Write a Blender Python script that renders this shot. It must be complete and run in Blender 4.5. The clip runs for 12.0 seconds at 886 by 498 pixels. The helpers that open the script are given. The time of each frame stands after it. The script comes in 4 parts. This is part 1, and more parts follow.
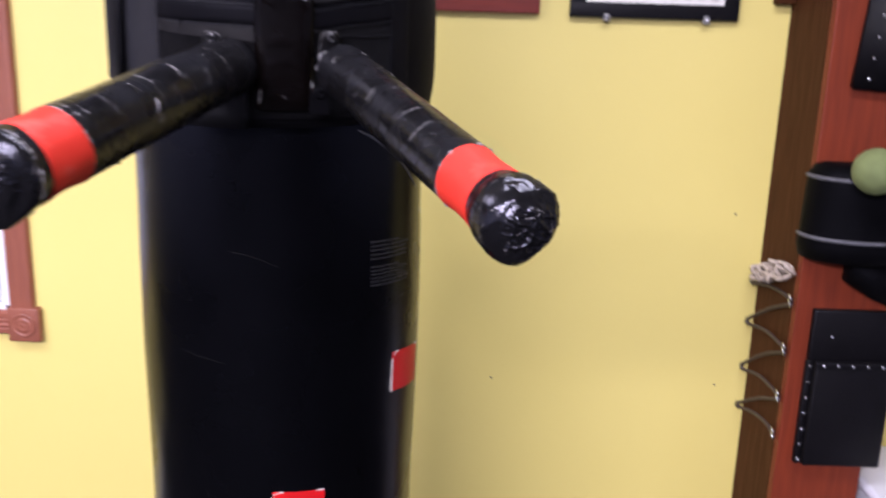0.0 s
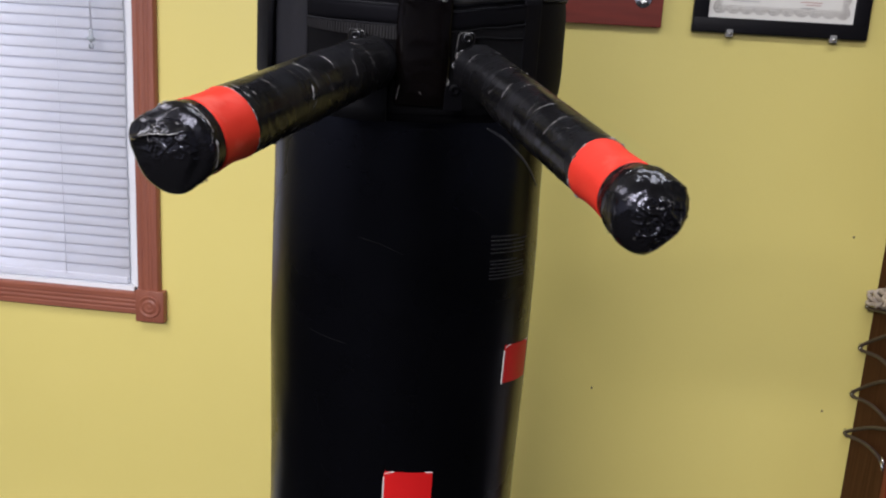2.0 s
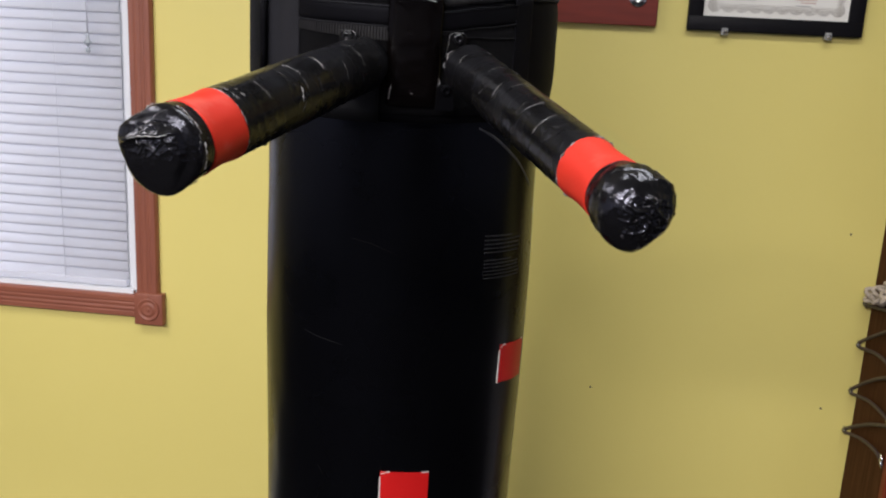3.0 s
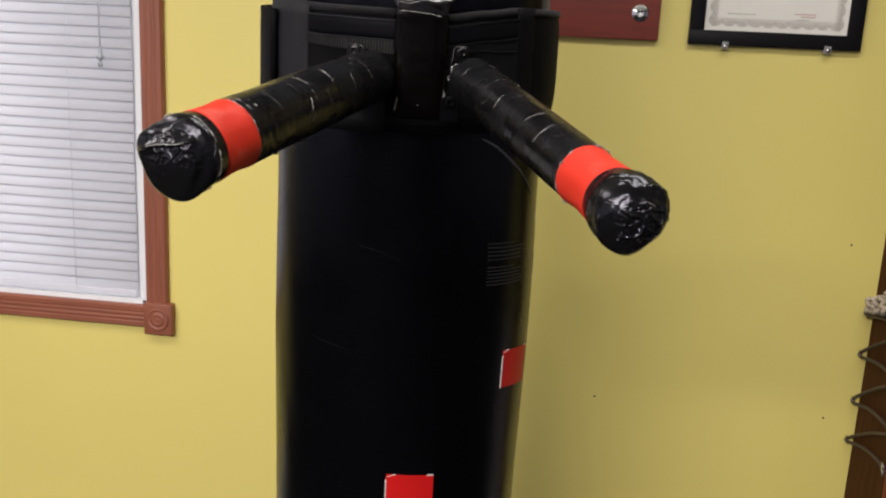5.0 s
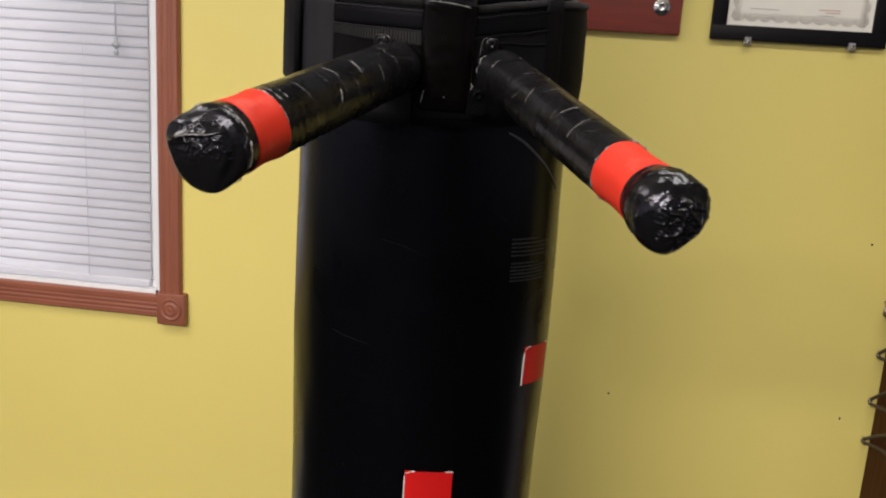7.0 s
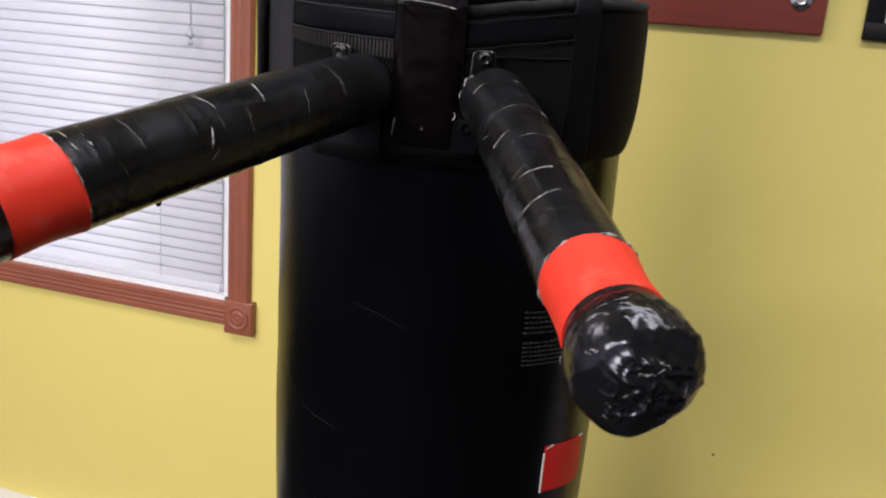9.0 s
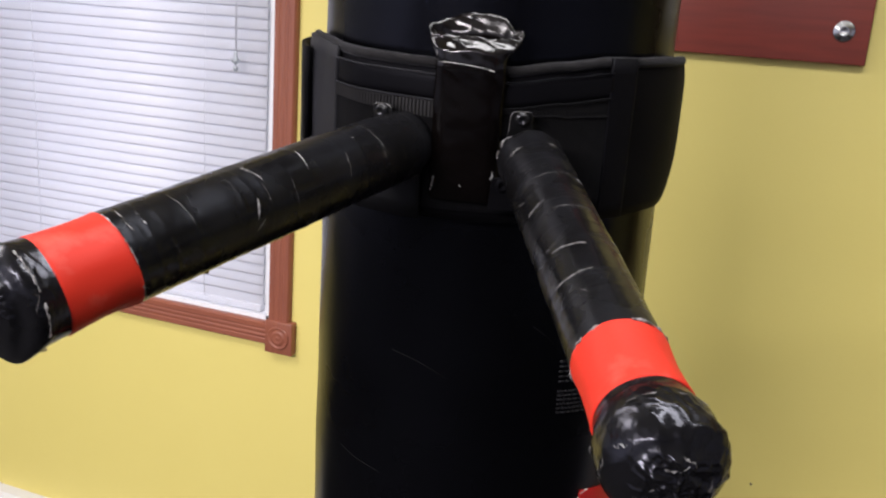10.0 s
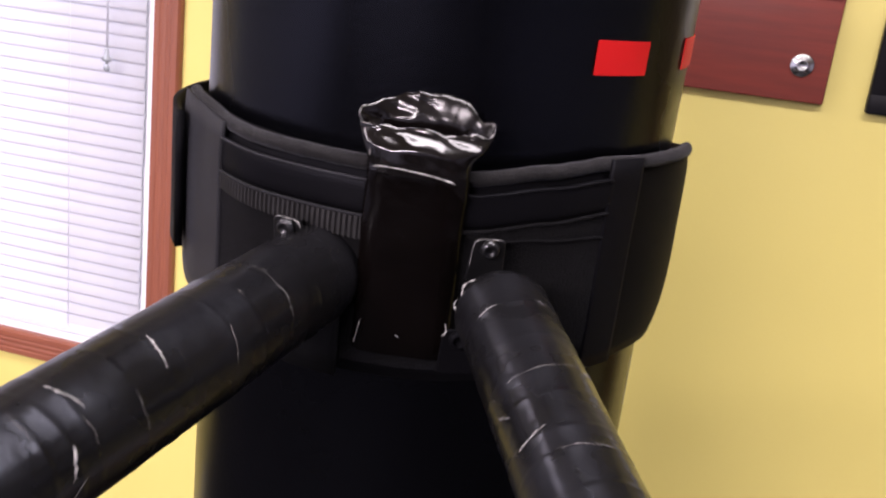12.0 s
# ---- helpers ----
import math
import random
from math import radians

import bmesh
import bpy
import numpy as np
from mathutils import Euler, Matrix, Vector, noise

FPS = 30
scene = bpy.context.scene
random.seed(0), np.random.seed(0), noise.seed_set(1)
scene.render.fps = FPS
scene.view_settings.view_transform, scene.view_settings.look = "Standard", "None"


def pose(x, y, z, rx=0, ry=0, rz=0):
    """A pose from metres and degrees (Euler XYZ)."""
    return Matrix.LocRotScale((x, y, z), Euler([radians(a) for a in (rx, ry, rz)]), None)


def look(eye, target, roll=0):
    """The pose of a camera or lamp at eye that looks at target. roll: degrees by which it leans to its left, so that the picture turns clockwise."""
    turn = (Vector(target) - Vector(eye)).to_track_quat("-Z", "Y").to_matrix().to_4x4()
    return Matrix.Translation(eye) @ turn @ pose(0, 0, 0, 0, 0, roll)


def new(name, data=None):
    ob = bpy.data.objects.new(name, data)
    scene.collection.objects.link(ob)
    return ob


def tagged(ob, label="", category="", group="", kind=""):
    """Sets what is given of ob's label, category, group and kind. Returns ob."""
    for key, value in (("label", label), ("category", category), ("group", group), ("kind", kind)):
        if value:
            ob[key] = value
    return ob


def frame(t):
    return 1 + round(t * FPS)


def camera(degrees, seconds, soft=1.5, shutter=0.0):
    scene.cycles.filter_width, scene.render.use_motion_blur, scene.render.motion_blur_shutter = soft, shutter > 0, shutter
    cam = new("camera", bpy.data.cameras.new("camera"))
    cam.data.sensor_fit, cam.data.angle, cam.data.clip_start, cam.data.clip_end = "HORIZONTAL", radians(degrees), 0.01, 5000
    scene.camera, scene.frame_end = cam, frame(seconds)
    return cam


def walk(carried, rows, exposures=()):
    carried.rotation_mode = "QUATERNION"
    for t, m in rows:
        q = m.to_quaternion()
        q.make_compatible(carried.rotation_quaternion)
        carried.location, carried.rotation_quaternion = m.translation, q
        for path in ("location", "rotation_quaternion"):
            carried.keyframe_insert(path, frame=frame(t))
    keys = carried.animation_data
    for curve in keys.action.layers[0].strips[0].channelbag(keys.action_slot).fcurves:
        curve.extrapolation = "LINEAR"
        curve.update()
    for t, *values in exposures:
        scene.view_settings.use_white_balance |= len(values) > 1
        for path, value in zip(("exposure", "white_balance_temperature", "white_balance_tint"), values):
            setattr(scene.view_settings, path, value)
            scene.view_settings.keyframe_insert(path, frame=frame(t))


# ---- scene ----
cam = camera(52.6, 12.0, soft=2.1, shutter=0.5)
PATH = [
    (0, (0.033, -0.091, 1.570), (0.034, 1.846, 1.072), 1.8),
    (0.1, (0.032, -0.117, 1.568), (-0.003, 1.827, 1.092), 2.1),
    (0.2, (0.027, -0.120, 1.561), (-0.041, 1.820, 1.081), 2.3),
    (0.5, (-0.009, -0.114, 1.554), (-0.148, 1.82, 1.065), 3.6),
    (0.7, (-0.026, -0.145, 1.549), (-0.19, 1.794, 1.088), 4.2),
    (1, (-0.013, -0.143, 1.555), (-0.239, 1.787, 1.082), 4.2),
    (1.5, (0.007, -0.132, 1.555), (-0.205, 1.798, 1.076), 3.4),
    (2, (0.01, -0.137, 1.555), (-0.207, 1.794, 1.08), 3.4),
    (2.5, (0.016, -0.145, 1.555), (-0.203, 1.787, 1.088), 3.1),
    (3, (0.02, -0.139, 1.555), (-0.201, 1.792, 1.082), 2.9),
    (5, (0.026, -0.169, 1.554), (-0.211, 1.766, 1.111), 2.8),
    (5.5, (0.029, -0.147, 1.554), (-0.206, 1.784, 1.09), 2.6),
    (6, (0.02, -0.143, 1.553), (-0.221, 1.786, 1.083), 2.9),
    (6.5, (0.012, -0.153, 1.553), (-0.235, 1.777, 1.09), 3.3),
    (7, (0.004, -0.156, 1.552), (-0.247, 1.774, 1.092), 3.5),
    (7.5, (-0.003, -0.129, 1.554), (-0.26, 1.794, 1.067), 3.7),
    (7.7, (-0.012, -0.066, 1.564), (-0.295, 1.839, 1.024), 3.9),
    (9.3, (0.126, 0.151, 1.595), (-0.522, 1.973, 1.083), 3.7),
    (9.5, (0.118, 0.158, 1.617), (-0.553, 1.966, 1.087), 3.3),
    (9.7, (0.116, 0.152, 1.622), (-0.544, 1.963, 1.09), 3.3),
    (10, (0.114, 0.131, 1.627), (-0.555, 1.945, 1.118), 4.1),
    (10.2, (0.099, 0.126, 1.628), (-0.568, 1.945, 1.133), 5.2),
    (10.5, (0.084, 0.12, 1.63), (-0.552, 1.953, 1.143), 6.7),
    (10.6, (0.081, 0.119, 1.629), (-0.552, 1.952, 1.14), 6.8),
    (10.8, (0.072, 0.118, 1.631), (-0.59, 1.938, 1.133), 6.6),
    (11, (0.043, 0.157, 1.645), (-0.65, 1.956, 1.112), 6.6),
    (11.2, (0.021, 0.21, 1.661), (-0.579, 2.038, 1.117), 7.4),
    (11.4, (0.005, 0.271, 1.674), (-0.486, 2.129, 1.121), 7.7),
    (11.5, (0.0, 0.297, 1.68), (-0.451, 2.163, 1.12), 7.9),
    (11.7, (-0.008, 0.329, 1.682), (-0.424, 2.203, 1.122), 7.9),
    (12, (-0.001, 0.355, 1.682), (-0.439, 2.23, 1.144), 7.0),
]
walk(cam, [(t, look(eye, target, roll)) for t, eye, target, roll in PATH],
     [(0, 1.0, 5750, 35), (0.5, 0.64, 5700, 28), (1.0, 0.33, 5850, 22), (2.0, 0.28, 6050, 19), (3.0, 0.25, 6250, 17), (5.0, 0.23, 6700, 16), (7.5, 0.24, 6850, 17), (9.3, 0.50, 6350, 19), (10.5, 0.53, 6280, 20), (11.0, 0.46, 6250, 21), (11.5, 0.67, 6450, 25), (12, 0.95, 6450, 32)])

# ---- light ----
world = bpy.data.worlds.new("sky")
scene.world = world
world.use_nodes = True
wn = world.node_tree.nodes
sky = wn.new("ShaderNodeTexSky")
sky.sky_type, sky.sun_disc = "NISHITA", False
sky.sun_elevation, sky.sun_rotation = radians(38), radians(200)
world.node_tree.links.new(sky.outputs[0], wn["Background"].inputs[0])
wn["Background"].inputs[1].default_value = 0.15


def area_lamp(name, x, y, z, sx, sy, watts, colour=(1, 1, 1), turn=(0, 0, 0), label="fluorescent ceiling lamp"):
    data = bpy.data.lights.new(name, "AREA")
    data.shape, data.size, data.size_y, data.energy, data.color = "RECTANGLE", sx, sy, watts, colour
    ob = new(name, data)
    ob.matrix_world = pose(x, y, z, *turn)
    return tagged(ob, label, "lamp", kind="structure")


area_lamp("ceiling_lamp_1", -0.92, -1.75, 2.46, 1.7, 0.35, 199, (1.0, 0.97, 0.925))
area_lamp("ceiling_lamp_2", 0.25, 0.75, 2.46, 1.2, 0.20, 13.5, (0.98, 1.0, 0.94))
area_lamp("ceiling_lamp_3", -1.5, 0.5, 2.46, 0.35, 1.2, 20, (1.0, 0.98, 0.94))
area_lamp("window_sky", -1.549, 2.031, 1.441, 1.07, 1.12, 4.5, (0.93, 0.96, 1.0), (90, 0, 180), "daylight entering through the window pane")


# ---- materials ----
def material(name, colour, rough=0.6, metal=0.0, tint=0.0, scale=8.0, fine=0.0, fine_scale=300.0, rough_var=0.0, coat=0.0, second=None, stretch=(1, 1, 1), spec=0.5, sheen_tint=None):
    """A principled surface: colour drifting to second by large noise, roughness drifting, fine bump."""
    m = bpy.data.materials.new(name)
    m.use_nodes = True
    nt = m.node_tree
    p = nt.nodes["Principled BSDF"]
    p.inputs["Roughness"].default_value = rough
    p.inputs["Metallic"].default_value = metal
    p.inputs["Coat Weight"].default_value = coat
    p.inputs["Coat Roughness"].default_value = 0.12
    p.inputs["Specular IOR Level"].default_value = spec
    p.inputs["Base Color"].default_value = (*colour, 1)
    if sheen_tint:
        p.inputs["Specular Tint"].default_value = (*sheen_tint, 1)
    tc = nt.nodes.new("ShaderNodeTexCoord")
    mp = nt.nodes.new("ShaderNodeMapping")
    mp.inputs["Scale"].default_value = stretch
    nt.links.new(tc.outputs["Object"], mp.inputs[0])
    nz = nt.nodes.new("ShaderNodeTexNoise")
    nz.inputs["Scale"].default_value, nz.inputs["Detail"].default_value = scale, 6
    nt.links.new(mp.outputs[0], nz.inputs["Vector"])
    if tint or second:
        other = second or tuple(c * (1 - tint) for c in colour)
        rp = nt.nodes.new("ShaderNodeValToRGB")
        rp.color_ramp.elements[0].position, rp.color_ramp.elements[1].position = 0.35, 0.68
        rp.color_ramp.elements[0].color, rp.color_ramp.elements[1].color = (*colour, 1), (*other, 1)
        nt.links.new(nz.outputs[0], rp.inputs[0])
        nt.links.new(rp.outputs[0], p.inputs["Base Color"])
    if rough_var:
        mr = nt.nodes.new("ShaderNodeMapRange")
        mr.inputs[1].default_value, mr.inputs[2].default_value = 0.3, 0.7
        mr.inputs[3].default_value, mr.inputs[4].default_value = rough - rough_var, rough + rough_var
        nt.links.new(nz.outputs[0], mr.inputs[0])
        nt.links.new(mr.outputs[0], p.inputs["Roughness"])
    if fine:
        nf = nt.nodes.new("ShaderNodeTexNoise")
        nf.inputs["Scale"].default_value, nf.inputs["Detail"].default_value = fine_scale, 3
        nt.links.new(mp.outputs[0], nf.inputs["Vector"])
        bp = nt.nodes.new("ShaderNodeBump")
        bp.inputs["Strength"].default_value, bp.inputs["Distance"].default_value = fine, 0.002
        nt.links.new(nf.outputs[0], bp.inputs["Height"])
        nt.links.new(bp.outputs[0], p.inputs["Normal"])
    return m


def wood(name, light, dark, rough=0.45, along=(14, 14, 1.2), scale=6.0, coat=0.15):
    """Stained wood with grain drawn out along one axis."""
    m = material(name, light, rough, coat=coat, second=dark, scale=scale, stretch=along, fine=0.12, fine_scale=40, rough_var=0.06)
    return m


FAR_WALL = material("slate_blue_wall_paint", (0.38, 0.40, 0.50), 0.6, tint=0.15, scale=2, fine=0.2, fine_scale=160)
WALL = material("yellow_wall_paint", (0.715, 0.61, 0.182), 0.5, second=(0.69, 0.585, 0.168), scale=1.6, fine=0.07, fine_scale=160)
DARK_SLAB = material("dark_reflection_slab", (0.035, 0.036, 0.042), 0.6, tint=0.2, scale=3, fine=0.2, fine_scale=160)
CEILING = material("white_ceiling_paint", (0.8, 0.79, 0.76), 0.8, tint=0.05, fine=0.3, fine_scale=90)
FLOOR = material("black_floor_mat", (0.018, 0.018, 0.02), 0.75, spec=0.3, tint=0.2, scale=6, fine=0.3, fine_scale=300)
TRIM = wood("mahogany_casing", (0.27, 0.085, 0.045), (0.22, 0.066, 0.036), 0.5)
TRIM_H = wood("mahogany_casing_level", (0.27, 0.085, 0.045), (0.22, 0.066, 0.036), 0.5, along=(1.2, 14, 14))
JAMB = material("white_jamb_paint", (0.78, 0.80, 0.82), 0.5, tint=0.04)
HEATER = material("white_enamel", (0.66, 0.66, 0.64), 0.35, tint=0.06, fine=0.05)
DARK_SLOT = material("dark_metal_fins", (0.04, 0.04, 0.045), 0.5, metal=0.6)
def fuzzy(m, much):
    p = m.node_tree.nodes["Principled BSDF"]
    p.inputs["Sheen Weight"].default_value, p.inputs["Sheen Roughness"].default_value = much, 0.45
    p.inputs["Sheen Tint"].default_value = (0.86, 0.88, 1.0, 1)
    return m


VINYL = material("black_vinyl", (0.0006, 0.0006, 0.0008), 0.27, spec=0.16, second=(0.0009, 0.0009, 0.0012), scale=5, fine=0.06, fine_scale=260, rough_var=0.05, sheen_tint=(0.74, 0.79, 1.0))
FABRIC = fuzzy(material("black_nylon_fabric", (0.0015, 0.0014, 0.0017), 0.6, spec=0.05, second=(0.0022, 0.0021, 0.0025), scale=25, fine=0.18, fine_scale=900, sheen_tint=(0.84, 0.86, 1.0)), 0.004)
FLAP = fuzzy(material("dark_grey_nylon", (0.0105, 0.0105, 0.0125), 0.6, spec=0.12, second=(0.0145, 0.0145, 0.017), scale=30, fine=0.2, fine_scale=800), 0.03)
PIPING = fuzzy(material("fuzzy_grey_binding", (0.0060, 0.0056, 0.0058), 0.75, spec=0.1, second=(0.0110, 0.0102, 0.0104), scale=140, fine=0.5, fine_scale=700), 0.08)
VELCRO = fuzzy(material("black_loop_pile", (0.0024, 0.0023, 0.0026), 0.85, spec=0.06, second=(0.0038, 0.0036, 0.0040), scale=150, fine=0.6, fine_scale=900), 0.018)
NEOPRENE = fuzzy(material("black_neoprene", (0.0022, 0.0021, 0.0026), 0.5, spec=0.06, second=(0.0034, 0.0032, 0.0038), scale=18, fine=0.12, fine_scale=700, sheen_tint=(0.84, 0.86, 1.0)), 0.004)
RIB = material("grey_black_elastic", (0.013, 0.0125, 0.013), 0.55, spec=0.2, second=(0.020, 0.019, 0.0195), scale=60)
TAPE = material("black_glossy_tape", (0.0042, 0.0040, 0.0042), 0.27, second=(0.0050, 0.0049, 0.0057), scale=30, fine=0.16, fine_scale=120, rough_var=0.10, spec=0.22, sheen_tint=(0.78, 0.84, 1.0))
TAPE_END = material("black_crumpled_tape", (0.0034, 0.0033, 0.0036), 0.23, second=(0.0038, 0.0036, 0.0040), scale=30, fine=0.28, fine_scale=150, rough_var=0.07, spec=0.34, sheen_tint=(0.84, 0.86, 1.0))
TAPE_POST = material("brown_black_post_tape", (0.0013, 0.0009, 0.0008), 0.22, second=(0.0020, 0.0013, 0.0012), scale=20, fine=0.4, fine_scale=55, rough_var=0.06, spec=0.09)
TAPE_MOUTH = material("shiny_crumpled_tape", (0.0022, 0.0016, 0.0015), 0.2, second=(0.0030, 0.0022, 0.002), scale=20, fine=0.06, fine_scale=110, rough_var=0.08, spec=0.42)
# pale colours that paint the glints on tape edges, creases and tears
TAPE_GLINT = material("lapped_tape_glint", (0.16, 0.155, 0.15), 0.25, second=(0.030, 0.029, 0.028), scale=110)
TEAR_AND_GLINT = material("torn_tape_and_glint", (0.34, 0.33, 0.325), 0.22, second=(0.08, 0.078, 0.075), scale=140)
RED_TAPE = material("red_cloth_tape", (0.55, 0.027, 0.012), 0.55, spec=0.2, second=(0.58, 0.085, 0.060), scale=42, fine=0.08, fine_scale=300)
for node in RED_TAPE.node_tree.nodes:
    if node.type == "VALTORGB":  # rubbed pale in small patches only
        node.color_ramp.elements[0].position, node.color_ramp.elements[1].position = 0.56, 0.80
RED_PATCH = material("red_vinyl_patch", (0.52, 0.008, 0.007), 0.5, spec=0.25, second=(0.44, 0.007, 0.006), scale=14, fine=0.08, fine_scale=200)
PALE_EDGE = material("pale_patch_edge", (0.6, 0.56, 0.52), 0.5, tint=0.2)
PRINT = material("grey_print", (0.017, 0.017, 0.019), 0.5, spec=0.2, tint=0.5, scale=260)
STROKE = material("grey_cover_stroke", (0.052, 0.053, 0.062), 0.5, tint=0.4, scale=60)
SCUFF = material("grey_vinyl_scuff", (0.0026, 0.0026, 0.003), 0.5, spec=0.12, tint=0.5, scale=60)
STEEL = material("bright_steel", (0.62, 0.62, 0.62), 0.22, metal=1.0, tint=0.2, scale=40)
BLACK_STEEL = material("black_bracket_steel", (0.035, 0.035, 0.037), 0.28, metal=0.8, tint=0.3, scale=60)
PLATE = material("dull_black_plate", (0.0035, 0.0035, 0.0042), 0.5, spec=0.2, tint=0.3, scale=40)
PLASTIC = material("black_base_plastic", (0.02, 0.02, 0.022), 0.45, tint=0.2, fine=0.2)
PLAQUE = wood("red_brown_board", (0.22, 0.042, 0.028), (0.17, 0.032, 0.022), 0.4, along=(1.2, 14, 14))
FRAME = material("black_frame_lacquer", (0.008, 0.0075, 0.009), 0.4, tint=0.3, spec=0.12)
PAPER = material("certificate_paper", (0.78, 0.76, 0.70), 0.6, tint=0.05, scale=12)
ORNAMENT = material("grey_certificate_ornament", (0.40, 0.37, 0.33), 0.7, tint=0.2, scale=80)
INK_RED = material("faded_red_ink", (0.45, 0.22, 0.18), 0.7)
INK_GREY = material("grey_ink", (0.35, 0.35, 0.35), 0.7)
POST_FRONT = wood("orange_red_board", (0.185, 0.030, 0.009), (0.140, 0.022, 0.007), 0.55, coat=0.0)
POST_FRONT.node_tree.nodes["Principled BSDF"].inputs["Specular IOR Level"].default_value = 0.25
# sides coloured much darker and browner than the front board
POST_SIDE = wood("dark_brown_wood", (0.066, 0.021, 0.005), (0.045, 0.014, 0.0035), 0.7, coat=0.0)
POST_SIDE.node_tree.nodes["Principled BSDF"].inputs["Specular IOR Level"].default_value = 0.12
LEATHER = material("black_leather", (0.0035, 0.003, 0.004), 0.5, spec=0.2, tint=0.3, scale=30, fine=0.4, fine_scale=240)
GREY_PIPE = material("grey_piping", (0.09, 0.09, 0.10), 0.6, tint=0.2, scale=50)
LACE = material("brown_leather_lace", (0.050, 0.032, 0.030), 0.55, tint=0.3, scale=60, fine=0.3)
ROPE = material("pale_cord", (0.50, 0.42, 0.33), 0.8, tint=0.4, scale=120, fine=0.5, fine_scale=300)
FELT = material("green_ball_felt", (0.16, 0.20, 0.07), 0.9, tint=0.25, scale=25, fine=0.6, fine_scale=400)
BIN = material("white_bin_plastic", (0.75, 0.76, 0.80), 0.3, tint=0.05)


def slat_material():
    """White vinyl that lets some daylight through."""
    m = material("white_blind_vinyl", (0.76, 0.76, 0.80), 0.45, tint=0.04, scale=4)
    nt = m.node_tree
    tr = nt.nodes.new("ShaderNodeBsdfTranslucent")
    tr.inputs[0].default_value = (0.80, 0.83, 0.90, 1)
    mx = nt.nodes.new("ShaderNodeMixShader")
    mx.inputs[0].default_value = 0.32
    nt.links.new(nt.nodes["Principled BSDF"].outputs[0], mx.inputs[1])
    nt.links.new(tr.outputs[0], mx.inputs[2])
    nt.links.new(mx.outputs[0], nt.nodes["Material Output"].inputs[0])
    return m


SLAT = slat_material()
TASSEL = material("grey_tassel_plastic", (0.42, 0.46, 0.50), 0.35, tint=0.15)
GLASS = bpy.data.materials.new("window_glass")
GLASS.use_nodes = True
GLASS.node_tree.nodes["Principled BSDF"].inputs["Transmission Weight"].default_value = 1.0
GLASS.node_tree.nodes["Principled BSDF"].inputs["Roughness"].default_value = 0.02
CLEAR = bpy.data.materials.new("clear_plastic_clip")
CLEAR.use_nodes = True
CLEAR.node_tree.nodes["Principled BSDF"].inputs["Transmission Weight"].default_value = 0.7
CLEAR.node_tree.nodes["Principled BSDF"].inputs["Roughness"].default_value = 0.12


# ---- builders ----
def thing(name, m, label, category, group="", kind=""):
    ob = new(name)
    ob.empty_display_size = 0.05
    ob.matrix_world = m
    return tagged(ob, label, category, group, kind)


def part(name, bm, mat, parent=None, label="", smooth=True):
    me = bpy.data.meshes.new(name)
    bm.normal_update()
    bm.to_mesh(me)
    bm.free()
    for f in me.polygons:
        f.use_smooth = smooth
    me.materials.append(mat)
    ob = new(name, me)
    if parent is not None:
        ob.parent = parent
    return tagged(ob, label)


def share(name, ob, parent, m, label=""):
    """Another piece on the same mesh."""
    o = new(name, ob.data)
    o.parent = parent
    o.matrix_basis = m
    return tagged(o, label)


def box(x0, x1, y0, y1, z0, z1, bevel=0.0, segs=2, bm=None):
    bm = bm or bmesh.new()
    r = bmesh.ops.create_cube(bm, size=1.0)
    vs = r["verts"]
    for v in vs:
        v.co = Vector(((x0 + x1) / 2 + v.co.x * (x1 - x0), (y0 + y1) / 2 + v.co.y * (y1 - y0), (z0 + z1) / 2 + v.co.z * (z1 - z0)))
    if bevel:
        es = list({e for v in vs for e in v.link_edges})
        bmesh.ops.bevel(bm, geom=es, offset=bevel, segments=segs, affect="EDGES", profile=0.6)
    return bm


def revolve(profile, n=64, bm=None, wob=None):
    """Rings of (radius, z) round the z axis, closed at both ends."""
    bm = bm or bmesh.new()
    rings = []
    for r, z in profile:
        ring = []
        for i in range(n):
            a = 2 * math.pi * i / n
            rr = r + (wob(a, z) if wob else 0)
            ring.append(bm.verts.new((rr * math.cos(a), rr * math.sin(a), z)))
        rings.append(ring)
    for p, q in zip(rings, rings[1:]):
        for i in range(n):
            bm.faces.new((p[i], p[(i + 1) % n], q[(i + 1) % n], q[i]))
    bm.faces.new(rings[0][::-1])
    bm.faces.new(rings[-1])
    return bm


def loft(rings, bm=None, cap=True):
    """Closed rings of points, joined in order."""
    bm = bm or bmesh.new()
    vr = [[bm.verts.new(p) for p in ring] for ring in rings]
    n = len(vr[0])
    for p, q in zip(vr, vr[1:]):
        for i in range(n):
            bm.faces.new((p[i], p[(i + 1) % n], q[(i + 1) % n], q[i]))
    if cap:
        bm.faces.new(vr[0][::-1])
        bm.faces.new(vr[-1])
    return bm


def frame_along(path):
    """For each point of a path: the point, and two directions across it."""
    out, up = [], Vector((0, 0, 1))
    for i, p in enumerate(path):
        d = (path[min(i + 1, len(path) - 1)] - path[max(i - 1, 0)]).normalized()
        side = d.cross(up)
        if side.length < 0.05:
            side = d.cross(Vector((0, 1, 0)))
        side.normalize()
        out.append((p, side, side.cross(d).normalized()))
    return out


def tube(path, radius, n=12, bm=None):
    """A round tube along points; radius is a number or a function of the step and the angle."""
    rings = []
    for i, (p, s, u) in enumerate(frame_along([Vector(q) for q in path])):
        ring = []
        for k in range(n):
            a = 2 * math.pi * k / n
            r = radius(i, a) if callable(radius) else radius
            ring.append(p + (s * math.cos(a) + u * math.sin(a)) * r)
        rings.append(ring)
    return loft(rings, bm)


def smooth_step(x, a, b):
    t = min(max((x - a) / (b - a), 0), 1)
    return t * t * (3 - 2 * t)


